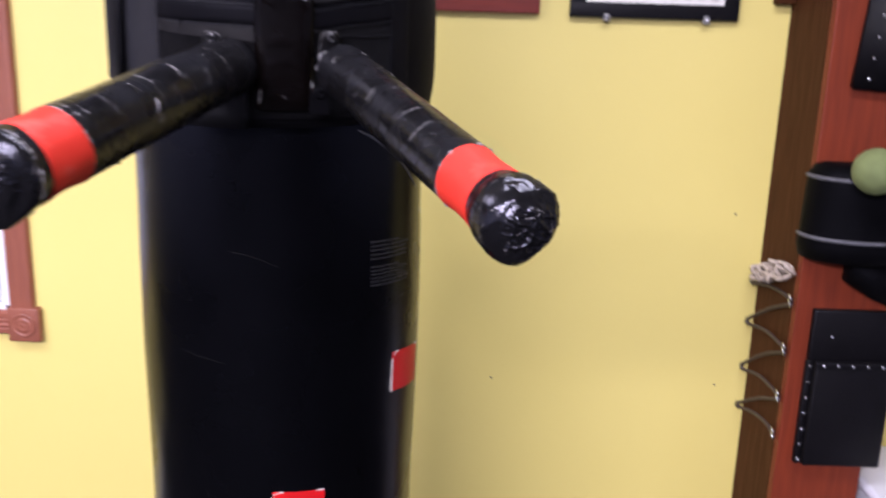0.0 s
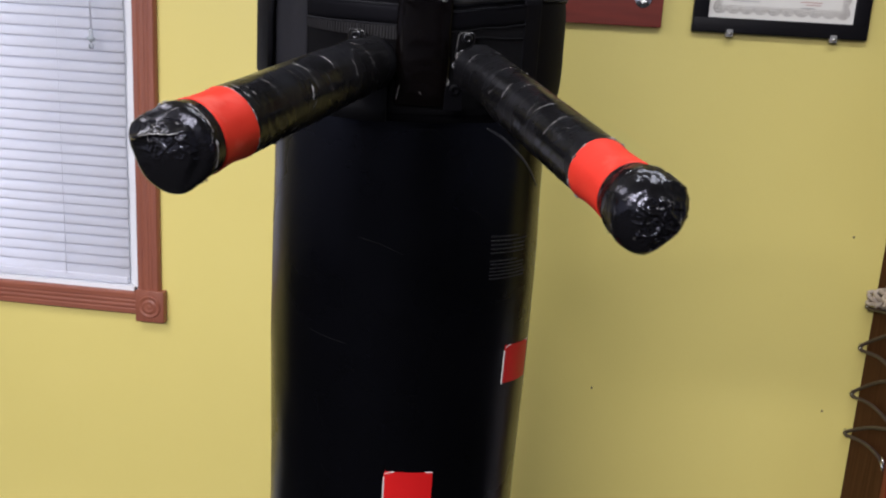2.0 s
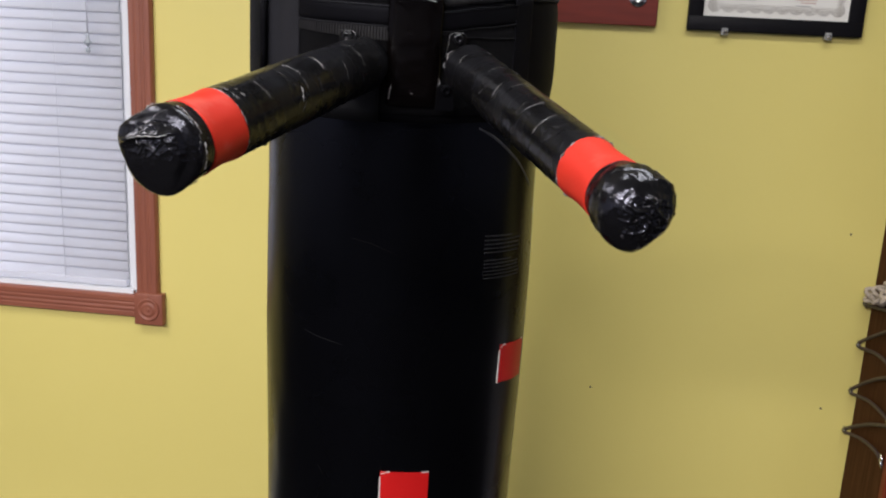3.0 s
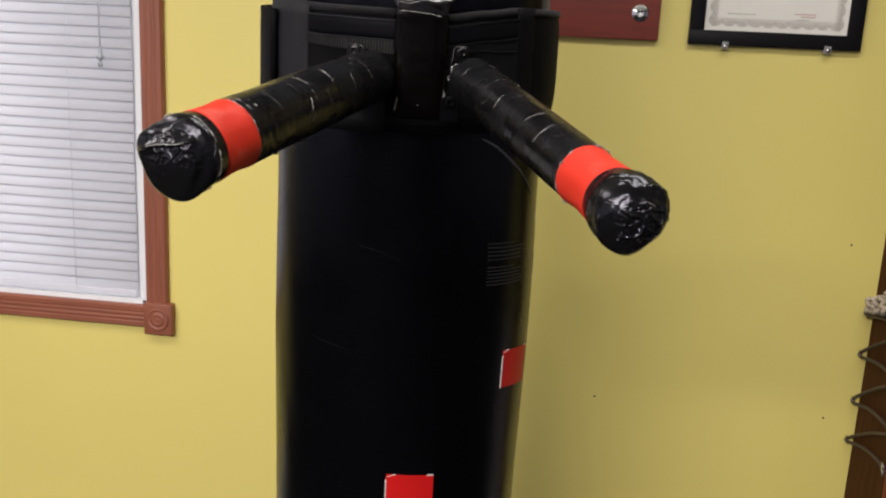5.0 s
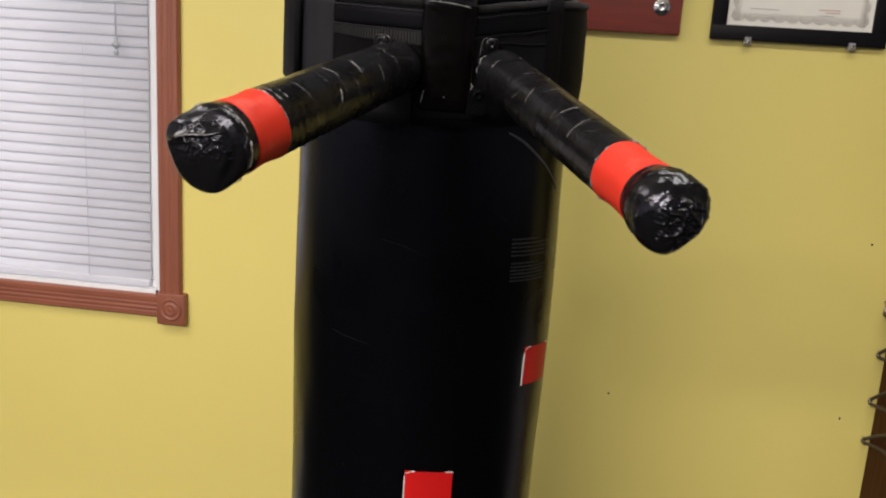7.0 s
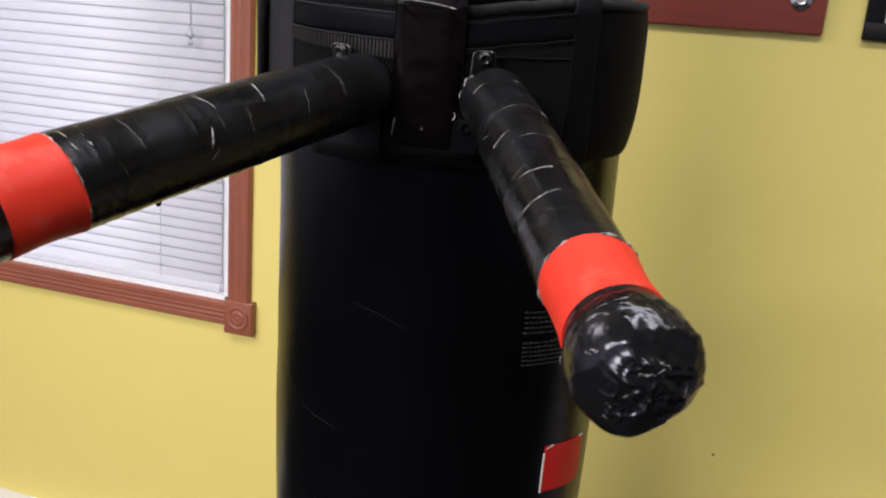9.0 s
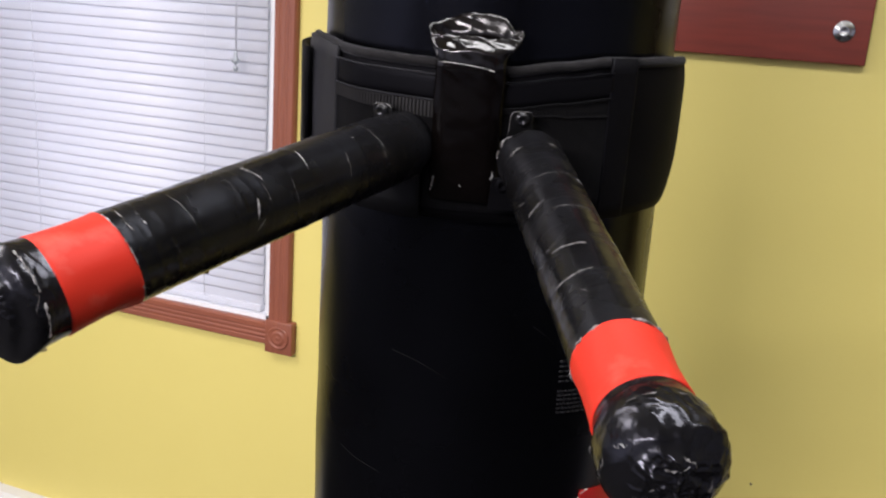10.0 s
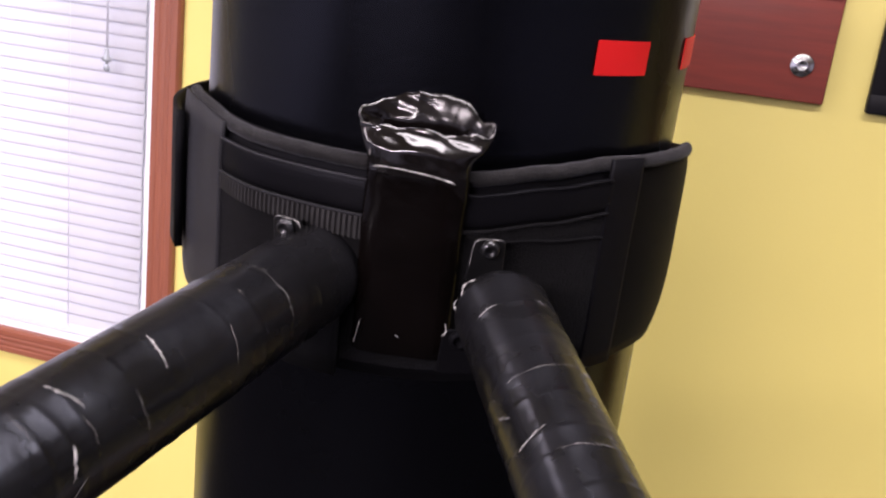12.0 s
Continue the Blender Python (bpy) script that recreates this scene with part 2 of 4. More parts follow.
def spline(points, steps=10):
    """A smooth line through the points."""
    ps = [Vector(p) for p in points]
    ps = [ps[0] * 2 - ps[1]] + ps + [ps[-1] * 2 - ps[-2]]
    out = []
    for i in range(1, len(ps) - 2):
        a, b, c, d = ps[i - 1 : i + 3]
        for k in range(steps):
            t = k / steps
            out.append(0.5 * (2 * b + (c - a) * t + (2 * a - 5 * b + 4 * c - d) * t * t + (3 * b - a - 3 * c + d) * t**3))
    out.append(ps[-2])
    return out


# ---- the room ----
WY = 1.945
X0, X1, Y0, H = -2.9, 2.7, -4.2, 2.5
WIN = (-2.10, -0.990, 0.862, 2.02)


def structure(name, bm, mat, label, category):
    return tagged(part(name, bm, mat, None, smooth=False), label, category, kind="structure")


structure("floor", box(X0 - 0.2, X1 + 0.2, Y0 - 0.2, WY + 0.2, -0.1, 0), FLOOR, "black matted floor of the training room", "floor")
structure("ceiling", box(X0 - 0.2, X1 + 0.2, Y0 - 0.2, WY + 0.2, H, H + 0.1), CEILING, "plain white painted ceiling", "ceiling")
wall = bmesh.new()
a, b, c, d = WIN
box(X0 - 0.2, a, WY, WY + 0.2, 0, H, bm=wall)
box(b, X1 + 0.2, WY, WY + 0.2, 0, H, bm=wall)
box(a, b, WY, WY + 0.2, 0, c, bm=wall)
box(a, b, WY, WY + 0.2, d, H, bm=wall)
structure("wall_north", wall, WALL, "yellow painted wall with a window in it", "wall")
structure("wall_south", box(X0 - 0.2, X1 + 0.2, Y0 - 0.2, Y0, 0, H), FAR_WALL, "slate blue painted wall", "wall")
structure("wall_west", box(X0 - 0.2, X0, Y0, WY, 0, H), FAR_WALL, "slate blue painted wall", "wall")
structure("wall_east", box(X1, X1 + 0.2, Y0, WY, 0, H), FAR_WALL, "slate blue painted wall", "wall")

# unseen dark slabs, added so that the bag's lower reflections stay black
structure("wall_south_dark_slab", box(X0, X1, Y0, Y0 + 0.012, 0, 0.70), DARK_SLAB, "unseen dark slab added low on the wall to darken reflections", "wall")
structure("wall_west_dark_slab", box(X0, X0 + 0.012, Y0 + 0.012, WY, 0, 0.70), DARK_SLAB, "unseen dark slab added low on the wall to darken reflections", "wall")
structure("wall_east_dark_slab", box(X1 - 0.012, X1, Y0 + 0.012, WY, 0, 0.70), DARK_SLAB, "unseen dark slab added low on the wall to darken reflections", "wall")


# ---- window, casing and blind ----
def fluted(length, width, level, thick=0.018):
    """A casing board with flutes along it, lying from 0 along z (or x), its back on y = 0."""
    bm = bmesh.new()
    prof = []
    n = 28
    for i in range(n + 1):
        u = i / n
        y = thick
        edge = min(u, 1 - u) * width
        if edge < 0.004:
            y = thick - 0.006 + 0.0015 * edge / 0.001
        g = (u - 0.5) * 5
        if abs(g) < 1.5:
            y -= 0.0014 * max(0.0, math.cos((g - round(g)) * 2 * math.pi) ) ** 0.7
        prof.append((u * width - width / 2, y))
    prof = [(-width / 2, 0)] + prof + [(width / 2, 0)]
    lo = [bm.verts.new((w, -y, 0) if not level else (0, -y, w)) for w, y in prof]
    hi = [bm.verts.new((w, -y, length) if not level else (length, -y, w)) for w, y in prof]
    k = len(prof)
    for i in range(k):
        bm.faces.new((lo[i], lo[(i + 1) % k], hi[(i + 1) % k], hi[i]))
    bm.faces.new(lo[::-1]), bm.faces.new(hi)
    bmesh.ops.recalc_face_normals(bm, faces=bm.faces)
    return bm


def rosette(size=0.075, tall=0.083, thick=0.024):
    """A nearly square block with turned rings."""
    bm = box(-size / 2, size / 2, -thick, 0, -tall / 2, tall / 2, 0.003)
    prof = [(0.030, 0.000), (0.029, 0.003), (0.026, 0.0045), (0.023, 0.002), (0.019, 0.001), (0.016, 0.004), (0.012, 0.005), (0.008, 0.002), (0.005, 0.0035), (0.001, 0.004)]
    rings = []
    for r, h in prof:
        rings.append([Vector((r * math.cos(t), -thick + 0.0005 - h, r * math.sin(t))) for t in [2 * math.pi * i / 32 for i in range(32)]])
    return loft(rings[::1], bm)


win = thing("window_1", pose(0, WY, 0), "window with fluted mahogany casing and closed white blind", "window", kind="structure")
CW = 0.058
cx, cz = b + CW / 2 - 0.002, c - CW / 2 + 0.002
o = part("casing", fluted(d - c, CW, False), TRIM, win, smooth=False)
o.location = (cx, 0, c)
share("casing", o, win, pose(a - CW / 2 + 0.002, 0, c))
o = part("casing", fluted(b - a, CW, True), TRIM_H, win, smooth=False)
o.location = (a, 0, cz)
share("casing", o, win, pose(a, 0, d + CW / 2 - 0.002))
o = part("corner_rosette", rosette(), TRIM, win, "square corner block with turned rings")
o.location = (cx + 0.0055, 0, cz - 0.002)
for px, pz in ((a - CW / 2, cz - 0.003), (cx, d + CW / 2), (a - CW / 2, d + CW / 2)):
    share("corner_rosette", o, win, pose(px, 0, pz))
jamb = bmesh.new()
box(b - 0.052, b - 0.0005, 0.0290, 0.15, c + 0.0005, d - 0.001, bm=jamb)
box(b - 0.018, b - 0.0005, 0.001, 0.0287, c + 0.0005, d - 0.001, bm=jamb)
box(a + 0.0005, a + 0.010, 0.001, 0.15, c + 0.0005, d - 0.001, bm=jamb)
box(a + 0.010, b - 0.010, 0.001, 0.15, c + 0.0005, c + 0.012, bm=jamb)
box(a + 0.010, b - 0.010, 0.001, 0.15, d - 0.012, d - 0.001, bm=jamb)
part("jamb", jamb, JAMB, win, "white painted window jamb", smooth=False)
sash = bmesh.new()
for p in ((a + 0.01, a + 0.05, c + 0.012, d - 0.012), (b - 0.05, b - 0.01, c + 0.012, d - 0.012), (a + 0.05, b - 0.05, c + 0.012, c + 0.06), (a + 0.05, b - 0.05, d - 0.06, d - 0.012), (a + 0.05, b - 0.05, 1.42, 1.46)):
    box(p[0], p[1], 0.09, 0.12, p[2], p[3], bm=sash)
part("sash", sash, JAMB, win, "white window sash", smooth=False)
o = part("pane", box(a + 0.05, b - 0.05, 0.102, 0.106, c + 0.06, d - 0.06), GLASS, win, "clear glass pane", smooth=False)
o.visible_shadow = False

blind = thing("window_blind", pose(0, WY + 0.022, 0), "closed white vinyl slatted blind with a pull cord", "blind")
SL0, SL1 = a + 0.016, b - 0.0395
PITCH = 0.0256


def slat(width=0.0305, crown=0.0011, tilt=77):
    bm = bmesh.new()
    top, bot = [], []
    n = 8
    for x in (SL0, SL1):
        t, u = [], []
        for i in range(n + 1):
            s = (i / n - 0.5) * width
            h = crown * (1 - (2 * i / n - 1) ** 2)
            ca, sa = math.cos(radians(tilt)), math.sin(radians(tilt))
            for lst, off in ((t, 0.0006), (u, -0.0006)):
                yy, zz = s, h + off
                lst.append(bm.verts.new((x, yy * ca - zz * sa, yy * sa + zz * ca)))
        top.append(t), bot.append(u)
    for i in range(n):
        bm.faces.new((top[0][i], top[1][i], top[1][i + 1], top[0][i + 1]))
        bm.faces.new((bot[0][i + 1], bot[1][i + 1], bot[1][i], bot[0][i]))
    for e in (0, n):
        bm.faces.new((top[0][e], bot[0][e], bot[1][e], top[1][e]))
    for k in (0, 1):
        bm.faces.new([*top[k], *reversed(bot[k])])
    bmesh.ops.recalc_face_normals(bm, faces=bm.faces)
    return bm


first = None
z, i = c + 0.045, 0
while z < d - 0.06:
    m = pose(random.uniform(-0.001, 0.001), random.uniform(-0.0008, 0.0008), z, random.uniform(-1.5, 1.5), random.uniform(-0.05, 0.05), 0)
    if first is None:
        first = part("slat", slat(), SLAT, blind)
        first.matrix_basis = m
    else:
        share("slat", first, blind, m)
    z += PITCH
part("bottom_rail", box(SL0, SL1, -0.011, 0.011, c + 0.014, c + 0.032, 0.003), SLAT, blind)
part("head_rail", box(SL0, SL1, -0.02, 0.02, d - 0.055, d - 0.0125, 0.002), SLAT, blind)
for cxx in (-1.190, -1.715):
    part("ladder_cord", tube([(cxx, -0.0195, c + 0.03), (cxx + 0.001, -0.0195, 1.4), (cxx, -0.0195, d - 0.05)], 0.0008, 6), SLAT, blind)
cord = bmesh.new()
tube([(-1.104, -0.021, d - 0.05), (-1.100, -0.028, 1.7), (-1.097, -0.03, 1.506)], 0.0011, 6, cord)
tube([(-1.092, -0.022, d - 0.05), (-1.094, -0.03, 1.7), (-1.095, -0.03, 1.506)], 0.0011, 6, cord)
part("pull_cord", cord, SLAT, blind)
bell = [(0.0025, 0.022), (0.0040, 0.019), (0.0050, 0.006), (0.0095, 0.002), (0.0095, -0.003), (0.0040, -0.006), (0.0020, -0.010)]
knob = [(0.0015, -0.010), (0.0050, -0.013), (0.0062, -0.018), (0.0050, -0.023), (0.0015, -0.025)]
for ps in (bell, knob):
    o = part("cord_tassel", revolve(ps[::-1], 14), TASSEL, blind, "small white plastic cord tassel")
    o.location = (-1.0955, -0.032, 1.486)

# ---- baseboard heater ----
heater = thing("baseboard_heater", pose(-1.3, WY, 0), "white enamelled baseboard heater with a dark slot", "heater")
hb = bmesh.new()
hp = [(0, 0.0), (-0.058, 0.0), (-0.062, 0.02), (-0.062, 0.132), (-0.056, 0.150), (-0.030, 0.168), (0, 0.172)]
loft([[Vector((x, y - 0.001, z)) for y, z in hp] for x in (-0.61, 0.6)], hb)
bmesh.ops.recalc_face_normals(hb, faces=hb.faces)
part("cover", hb, HEATER, heater, smooth=False)
part("end_cap", box(-0.622, -0.608, -0.066, -0.001, 0, 0.176, 0.003), HEATER, heater)
part("air_slot", box(-0.53, 0.56, -0.0645, -0.058, 0.094, 0.112, 0.001), DARK_SLOT, heater, "dark outlet slot with metal fins", smooth=False)

# ---- wall plaque ----
plaque = thing("wall_board", pose(-0.028, WY, 1.586), "red-brown stained wooden board screwed to the wall", "board")
part("board", box(-0.32, 0.256, -0.020, -0.0005, 0, 0.29, 0.003), PLAQUE, plaque)
part("rail", box(-0.32, 0.254, -0.034, -0.0215, 0.168, 0.26, 0.004), PLAQUE, plaque)
sc = [(0.019, 0), (0.019, 0.0015), (0.017, 0.003), (0.0125, 0.0032), (0.0105, 0.006), (0.006, 0.0075), (0.005, 0.004), (0.001, 0.004)]
for sx in (-0.262, 0.212):
    o = part("screw", revolve(sc, 24), STEEL, plaque, "bright steel screw with a washer")
    o.matrix_basis = pose(sx, -0.0205, 0.058, 90, 0, 0)
hook = bmesh.new()
tube([(0.128, -0.034, 0.172), (0.128, -0.048, 0.170), (0.128, -0.052, 0.178)], 0.004, 8, hook)
part("hook", hook, FRAME, plaque, "small dark hook")

# ---- framed certificate ----
cert = thing("framed_certificate", pose(0.4775, WY, 1.583), "white certificate in a black frame held by clips", "certificate")
W2, FH, FB = 0.1835, 0.304, 0.032
fr = bmesh.new()
box(-W2, W2, -0.020, -0.001, 0, FB, 0.003, bm=fr)
box(-W2, W2, -0.020, -0.001, FH - FB, FH, 0.003, bm=fr)
box(-W2, -W2 + FB, -0.0195, -0.0012, FB * 0.9, FH - FB * 0.9, 0.003, bm=fr)
box(W2 - FB, W2, -0.0195, -0.0012, FB * 0.9, FH - FB * 0.9, 0.003, bm=fr)
part("frame", fr, FRAME, cert, "black lacquered frame")
part("paper", box(-W2 + FB - 0.002, W2 - FB + 0.002, -0.012, -0.010, FB - 0.002, FH - FB + 0.002), PAPER, cert, "white paper with an ornate border", smooth=False)
orn = bmesh.new()
bx0, bx1, bz0, bz1 = -W2 + FB + 0.009, W2 - FB - 0.009, FB + 0.009, FH - FB - 0.009


def border(bm, p, q, inner):
    """A row of engraved fans: three arcs and a few spokes in each, along two fine lines."""
    p, q, inner = Vector(p), Vector(q), Vector(inner)
    along = (q - p).normalized()
    n = max(int((q - p).length / 0.026), 1)
    half = (q - p).length / n / 2

    def strip(a, b, wide):
        side = (b - a).normalized().cross(Vector((0, 1, 0))) * wide / 2
        bm.faces.new([bm.verts.new(v) for v in (a - side, b - side, b + side, a + side)])

    for k in range(n):
        m = p.lerp(q, (k + 0.5) / n) + inner * 0.013
        for fac, wide in ((0.97, 0.0016), (0.74, 0.0010), (0.50, 0.0010), (0.28, 0.0012)):
            arc = [m + along * math.cos(t) * half * fac - inner * math.sin(t) * 0.012 * fac for t in [math.pi * h / 8 for h in range(9)]]
            for a, b in zip(arc, arc[1:]):
                strip(a, b, wide)
        for t in (0.5, 1.1, 1.57, 2.04, 2.64):
            w = along * math.cos(t) * half - inner * math.sin(t) * 0.012
            strip(m + w * 0.3, m + w * 0.95, 0.0006)
    strip(p + inner * 0.0145, q + inner * 0.0145, 0.0010)
    strip(p + inner * 0.0175, q + inner * 0.0175, 0.0006)


yb = -0.0126
border(orn, (bx0, yb, bz0), (bx1, yb, bz0), (0, 0, 1))
border(orn, (bx0, yb, bz1), (bx1, yb, bz1), (0, 0, -1))
border(orn, (bx0, yb - 0.0002, bz0), (bx0, yb - 0.0002, bz1), (1, 0, 0))
border(orn, (bx1, yb - 0.0002, bz0), (bx1, yb - 0.0002, bz1), (-1, 0, 0))
part("ornate_border", orn, ORNAMENT, cert, "grey engraved border", smooth=False)
for n_, (x, z, w, mt) in enumerate(((0.060, FB + 0.040, 0.045, INK_RED), (0.066, FB + 0.0345, 0.030, INK_RED), (0.055, FB + 0.028, 0.030, INK_GREY), (-0.075, FB + 0.036, 0.060, INK_GREY), (-0.06, FB + 0.09, 0.10, INK_GREY), (0.0, FB + 0.12, 0.16, INK_GREY), (0.0, FB + 0.16, 0.20, INK_GREY))):
    part("text_bar", box(x - w / 2, x + w / 2, yb - 0.0003, yb + 0.0006, z, z + 0.0014), mt, cert, smooth=False)
for kx in (-0.1035, 0.1135):
    o = part("clip", box(-0.007, 0.007, -0.026, -0.001, -0.008, 0.008, 0.002), CLEAR, cert, "clear plastic mirror clip")
    o.location = (kx, 0, 0)
    o2 = part("clip_screw", revolve([(0.004, 0), (0.004, 0.002), (0.001, 0.003)], 12), STEEL, o, "small bright screw")
    o2.matrix_basis = pose(0, -0.026, -0.001, 90, 0, 0)

# small nail holes in the wall paint
for hx, hz in ((0.709, 1.152), (0.704, 0.727), (0.161, 0.727)):
    o = part("nail_hole", revolve([(0.0028, 0), (0.0022, 0.0012), (0.0008, 0.0015)], 10), LACE)
    o.matrix_world = pose(hx, WY + 0.0002, hz, 90, 0, 0)
    tagged(o, "small dark nail hole in the wall", "nail hole", kind="structure")

# ---- punching bag ----
LEAN = Vector((0.0152, -0.0659, 1)).normalized()
FOOT = Vector((-0.1966, 1.1360, 0))
BAG = Matrix.Translation(FOOT) @ Vector((0, 0, 1)).rotation_difference(LEAN).to_matrix().to_4x4()
TO_BAG = BAG.inverted()


def bag_radius(z):
    return 0.1779 - 0.006 * (z - 1.2) + 0.0025 * math.exp(-(((z - 1.22) / 0.16) ** 2))


def bag_wobble(a, z):
    p = Vector((math.cos(a) * 0.6, math.sin(a) * 0.6, z * 1.6))
    return 0.0022 * noise.noise(p * 2.2) + 0.0006 * noise.noise(p * 9)


def on_bag(deg, z, off=0.0):
    r = bag_radius(z) + bag_wobble(radians(deg), z) + off
    return Vector((r * math.cos(radians(deg)), r * math.sin(radians(deg)), z))


bag = thing("punching_bag", BAG, "tall black vinyl punching bag with red patches", "punching bag")


prof = [(0.05, 0.40), (0.150, 0.402), (0.168, 0.412)]
k = 0.44
while k < 1.86:
    prof.append((bag_radius(k), k))
    k += 0.02
prof += [(0.171, 1.872), (0.162, 1.884), (0.145, 1.889), (0.03, 1.891)]
part("body", revolve(prof, 128, wob=bag_wobble), VINYL, bag, "black semi-gloss vinyl cover")
part("base", revolve([(0.20, -0.012), (0.27, 0.0), (0.285, 0.03), (0.275, 0.10), (0.22, 0.22), (0.14, 0.34), (0.10, 0.4)], 64), PLASTIC, bag, "black plastic weighted base")


def curved_sheet(a0, a1, z0, z1, off, thick, na=24, nz=6, corner=0.0, out=None, lift=None, pillow=0.0, ribs=0.0, hug=False):
    """A sheet bent round the bag from angle a0 to a1, its lower corners rounded by corner metres."""
    bm = bmesh.new()
    outer, inner = [], []
    for i in range(na + 1):
        deg = a0 + (a1 - a0) * i / na
        dist = min(deg - a0, a1 - deg) * math.pi / 180 * 0.18
        low, high = (z0(deg) if callable(z0) else z0), (z1(deg) if callable(z1) else z1)
        lo = low
        if corner and dist < corner:
            lo = low + corner - math.sqrt(max(corner**2 - (corner - dist) ** 2, 0))
        co, ci = [], []
        for j in range(nz + 1):
            v = j / nz
            zz = lo + (high - lo) * v + (lift(deg) if lift else 0)
            extra = out(deg) if out else 0
            t = thick * (1 - pillow * (2 * v - 1) ** 4) + (ribs if i % 4 < 2 else 0)
            co.append(bm.verts.new(on_bag(deg, zz, off + extra + t)))
            ci.append(bm.verts.new(on_bag(deg, zz, off + (0 if hug else extra))))
        outer.append(co), inner.append(ci)
    for i in range(na):
        for j in range(nz):
            bm.faces.new((outer[i][j], outer[i + 1][j], outer[i + 1][j + 1], outer[i][j + 1]))
            bm.faces.new((inner[i][j + 1], inner[i + 1][j + 1], inner[i + 1][j], inner[i][j]))
        bm.faces.new((outer[i][0], inner[i][0], inner[i + 1][0], outer[i + 1][0]))
        bm.faces.new((outer[i + 1][nz], inner[i + 1][nz], inner[i][nz], outer[i][nz]))
    for j in range(nz):
        bm.faces.new((outer[0][j + 1], inner[0][j + 1], inner[0][j], outer[0][j]))
        bm.faces.new((outer[na][j], inner[na][j], inner[na][j + 1], outer[na][j + 1]))
    return bm


def angle_of(p):
    q = TO_BAG @ Vector(p)
    return math.degrees(math.atan2(q.y, q.x)) % 360, q.z


# red patches: angle from, angle to, lower and upper height along the bag, fall to the right in metres per degree
for a0, a1, z0, z1, fall in ((275.5, 295.5, 0.943, 1.0198, -0.00014), (327.6, 351, 1.1215, 1.1758, -0.00066), (313.5, 328.0, 1.6620, 1.6826, 0), (345, 365, 1.6635, 1.6835, 0)):
    def sink(deg, a0=a0, fall=fall):
        return fall * (deg - a0)
    o = part("red_patch", curved_sheet(a0, a1, z0, z1, 0.0005, 0.0007, 12, 4, lift=sink), RED_PATCH, bag, "glossy red vinyl patch", smooth=False)
    if z0 < 1.2:
        part("worn_edge", curved_sheet(a0 - 0.35, a0 + 0.2, z0 - 0.001, z1 - 0.008, 0.0003, 0.0011, 2, 4, lift=sink), PALE_EDGE, o, "pale worn edge", smooth=False)
        part("worn_corner", curved_sheet(a0 + 0.3, a0 + 4, z1 - 0.0008, z1 + 0.0005, 0.0003, 0.0011, 6, 1, lift=lambda dg, a0=a0, f=sink: f(dg) - 0.004 * max(1 - (dg - a0) / 3, 0)), PALE_EDGE, o, "pale worn edge", smooth=False)
        part("worn_corner", curved_sheet(a1 - 3, a1, z1 - 0.0006, z1 + 0.0006, 0.0003, 0.0011, 6, 1, lift=sink), PALE_EDGE, o, "pale worn edge", smooth=False)

# small print that cannot be read: bars in two blocks
rows = [1.3285 - 0.0052 * i for i in range(5)] + [1.2975 - 0.0046 * i for i in range(6)]
for r_i, zz in enumerate(rows):
    bars = bmesh.new()
    deg = 314.4
    stop = 338.5 - (8 if r_i in (0, 5) else random.uniform(0, 3))
    while deg < stop - 0.5:
        w = random.uniform(0.7, 2.2)
        tmp = curved_sheet(deg, min(deg + w, stop), zz - 0.0009, zz + 0.0009, 0.0003, 0.0003, 2, 1, lift=lambda dg: -0.00031 * (dg - 314))
        me = bpy.data.meshes.new("t")
        tmp.to_mesh(me)
        tmp.free()
        bars.from_mesh(me)
        bpy.data.meshes.remove(me)
        deg += w + 0.4
    part("print_line", bars, PRINT, bag, "line of tiny grey print")


def bag_mark(points, wide, mat, name, label):
    """A thin tapering mark along the cover, through points of angle and height."""
    path = spline([(p[0] * 0.01, p[1], 0) for p in points], 8)
    rings, m = [], len(path) - 1
    for i, p in enumerate(path):
        u = i / m
        w = wide * (math.sin(math.pi * min(u * 0.85 + 0.12, 1)) ** 0.8) + 0.00012
        rings.append([on_bag(p.x * 100, p.y + w, 0.0002), on_bag(p.x * 100, p.y + w, 0.0007), on_bag(p.x * 100, p.y - w, 0.0007), on_bag(p.x * 100, p.y - w, 0.0002)])
    bm = loft(rings)
    bmesh.ops.recalc_face_normals(bm, faces=bm.faces)
    return part(name, bm, mat, bag, label)


# one long grey stroke falling to the right, then short thin ones
bag_mark([(308.5, 1.4612), (316.4, 1.449), (325.2, 1.4293), (334.3, 1.4078), (345, 1.377)], 0.0019, STROKE, "long_stroke", "tapering grey stroke across the cover")
for line in ([(261, 1.3262), (270, 1.3205), (279, 1.3095)], [(304.4, 1.3664), (308.2, 1.3577), (311.6, 1.3474)], [(240.2, 1.1946), (247.7, 1.1912), (258.2, 1.1881)], [(294.6, 1.0403), (295.8, 1.0233)], [(247.7, 1.0112), (251.3, 0.9981)]):
    bag_mark(line, 0.0004, SCUFF, "scuff", "faint grey scuff in the vinyl")

# ---- belt with two taped arms ----
belt = thing("arm_harness", BAG @ Matrix.Translation((0, 0, 0)), "black padded belt with two taped striking arms round the bag", "training arms")
ZB = 1.470
TOP_LINE = ((205, 1.6095), (224, 1.6100), (243, 1.6075), (257, 1.6072), (273, 1.6066), (290, 1.6035), (305, 1.6090), (319, 1.6128), (335, 1.6120), (362, 1.6090))


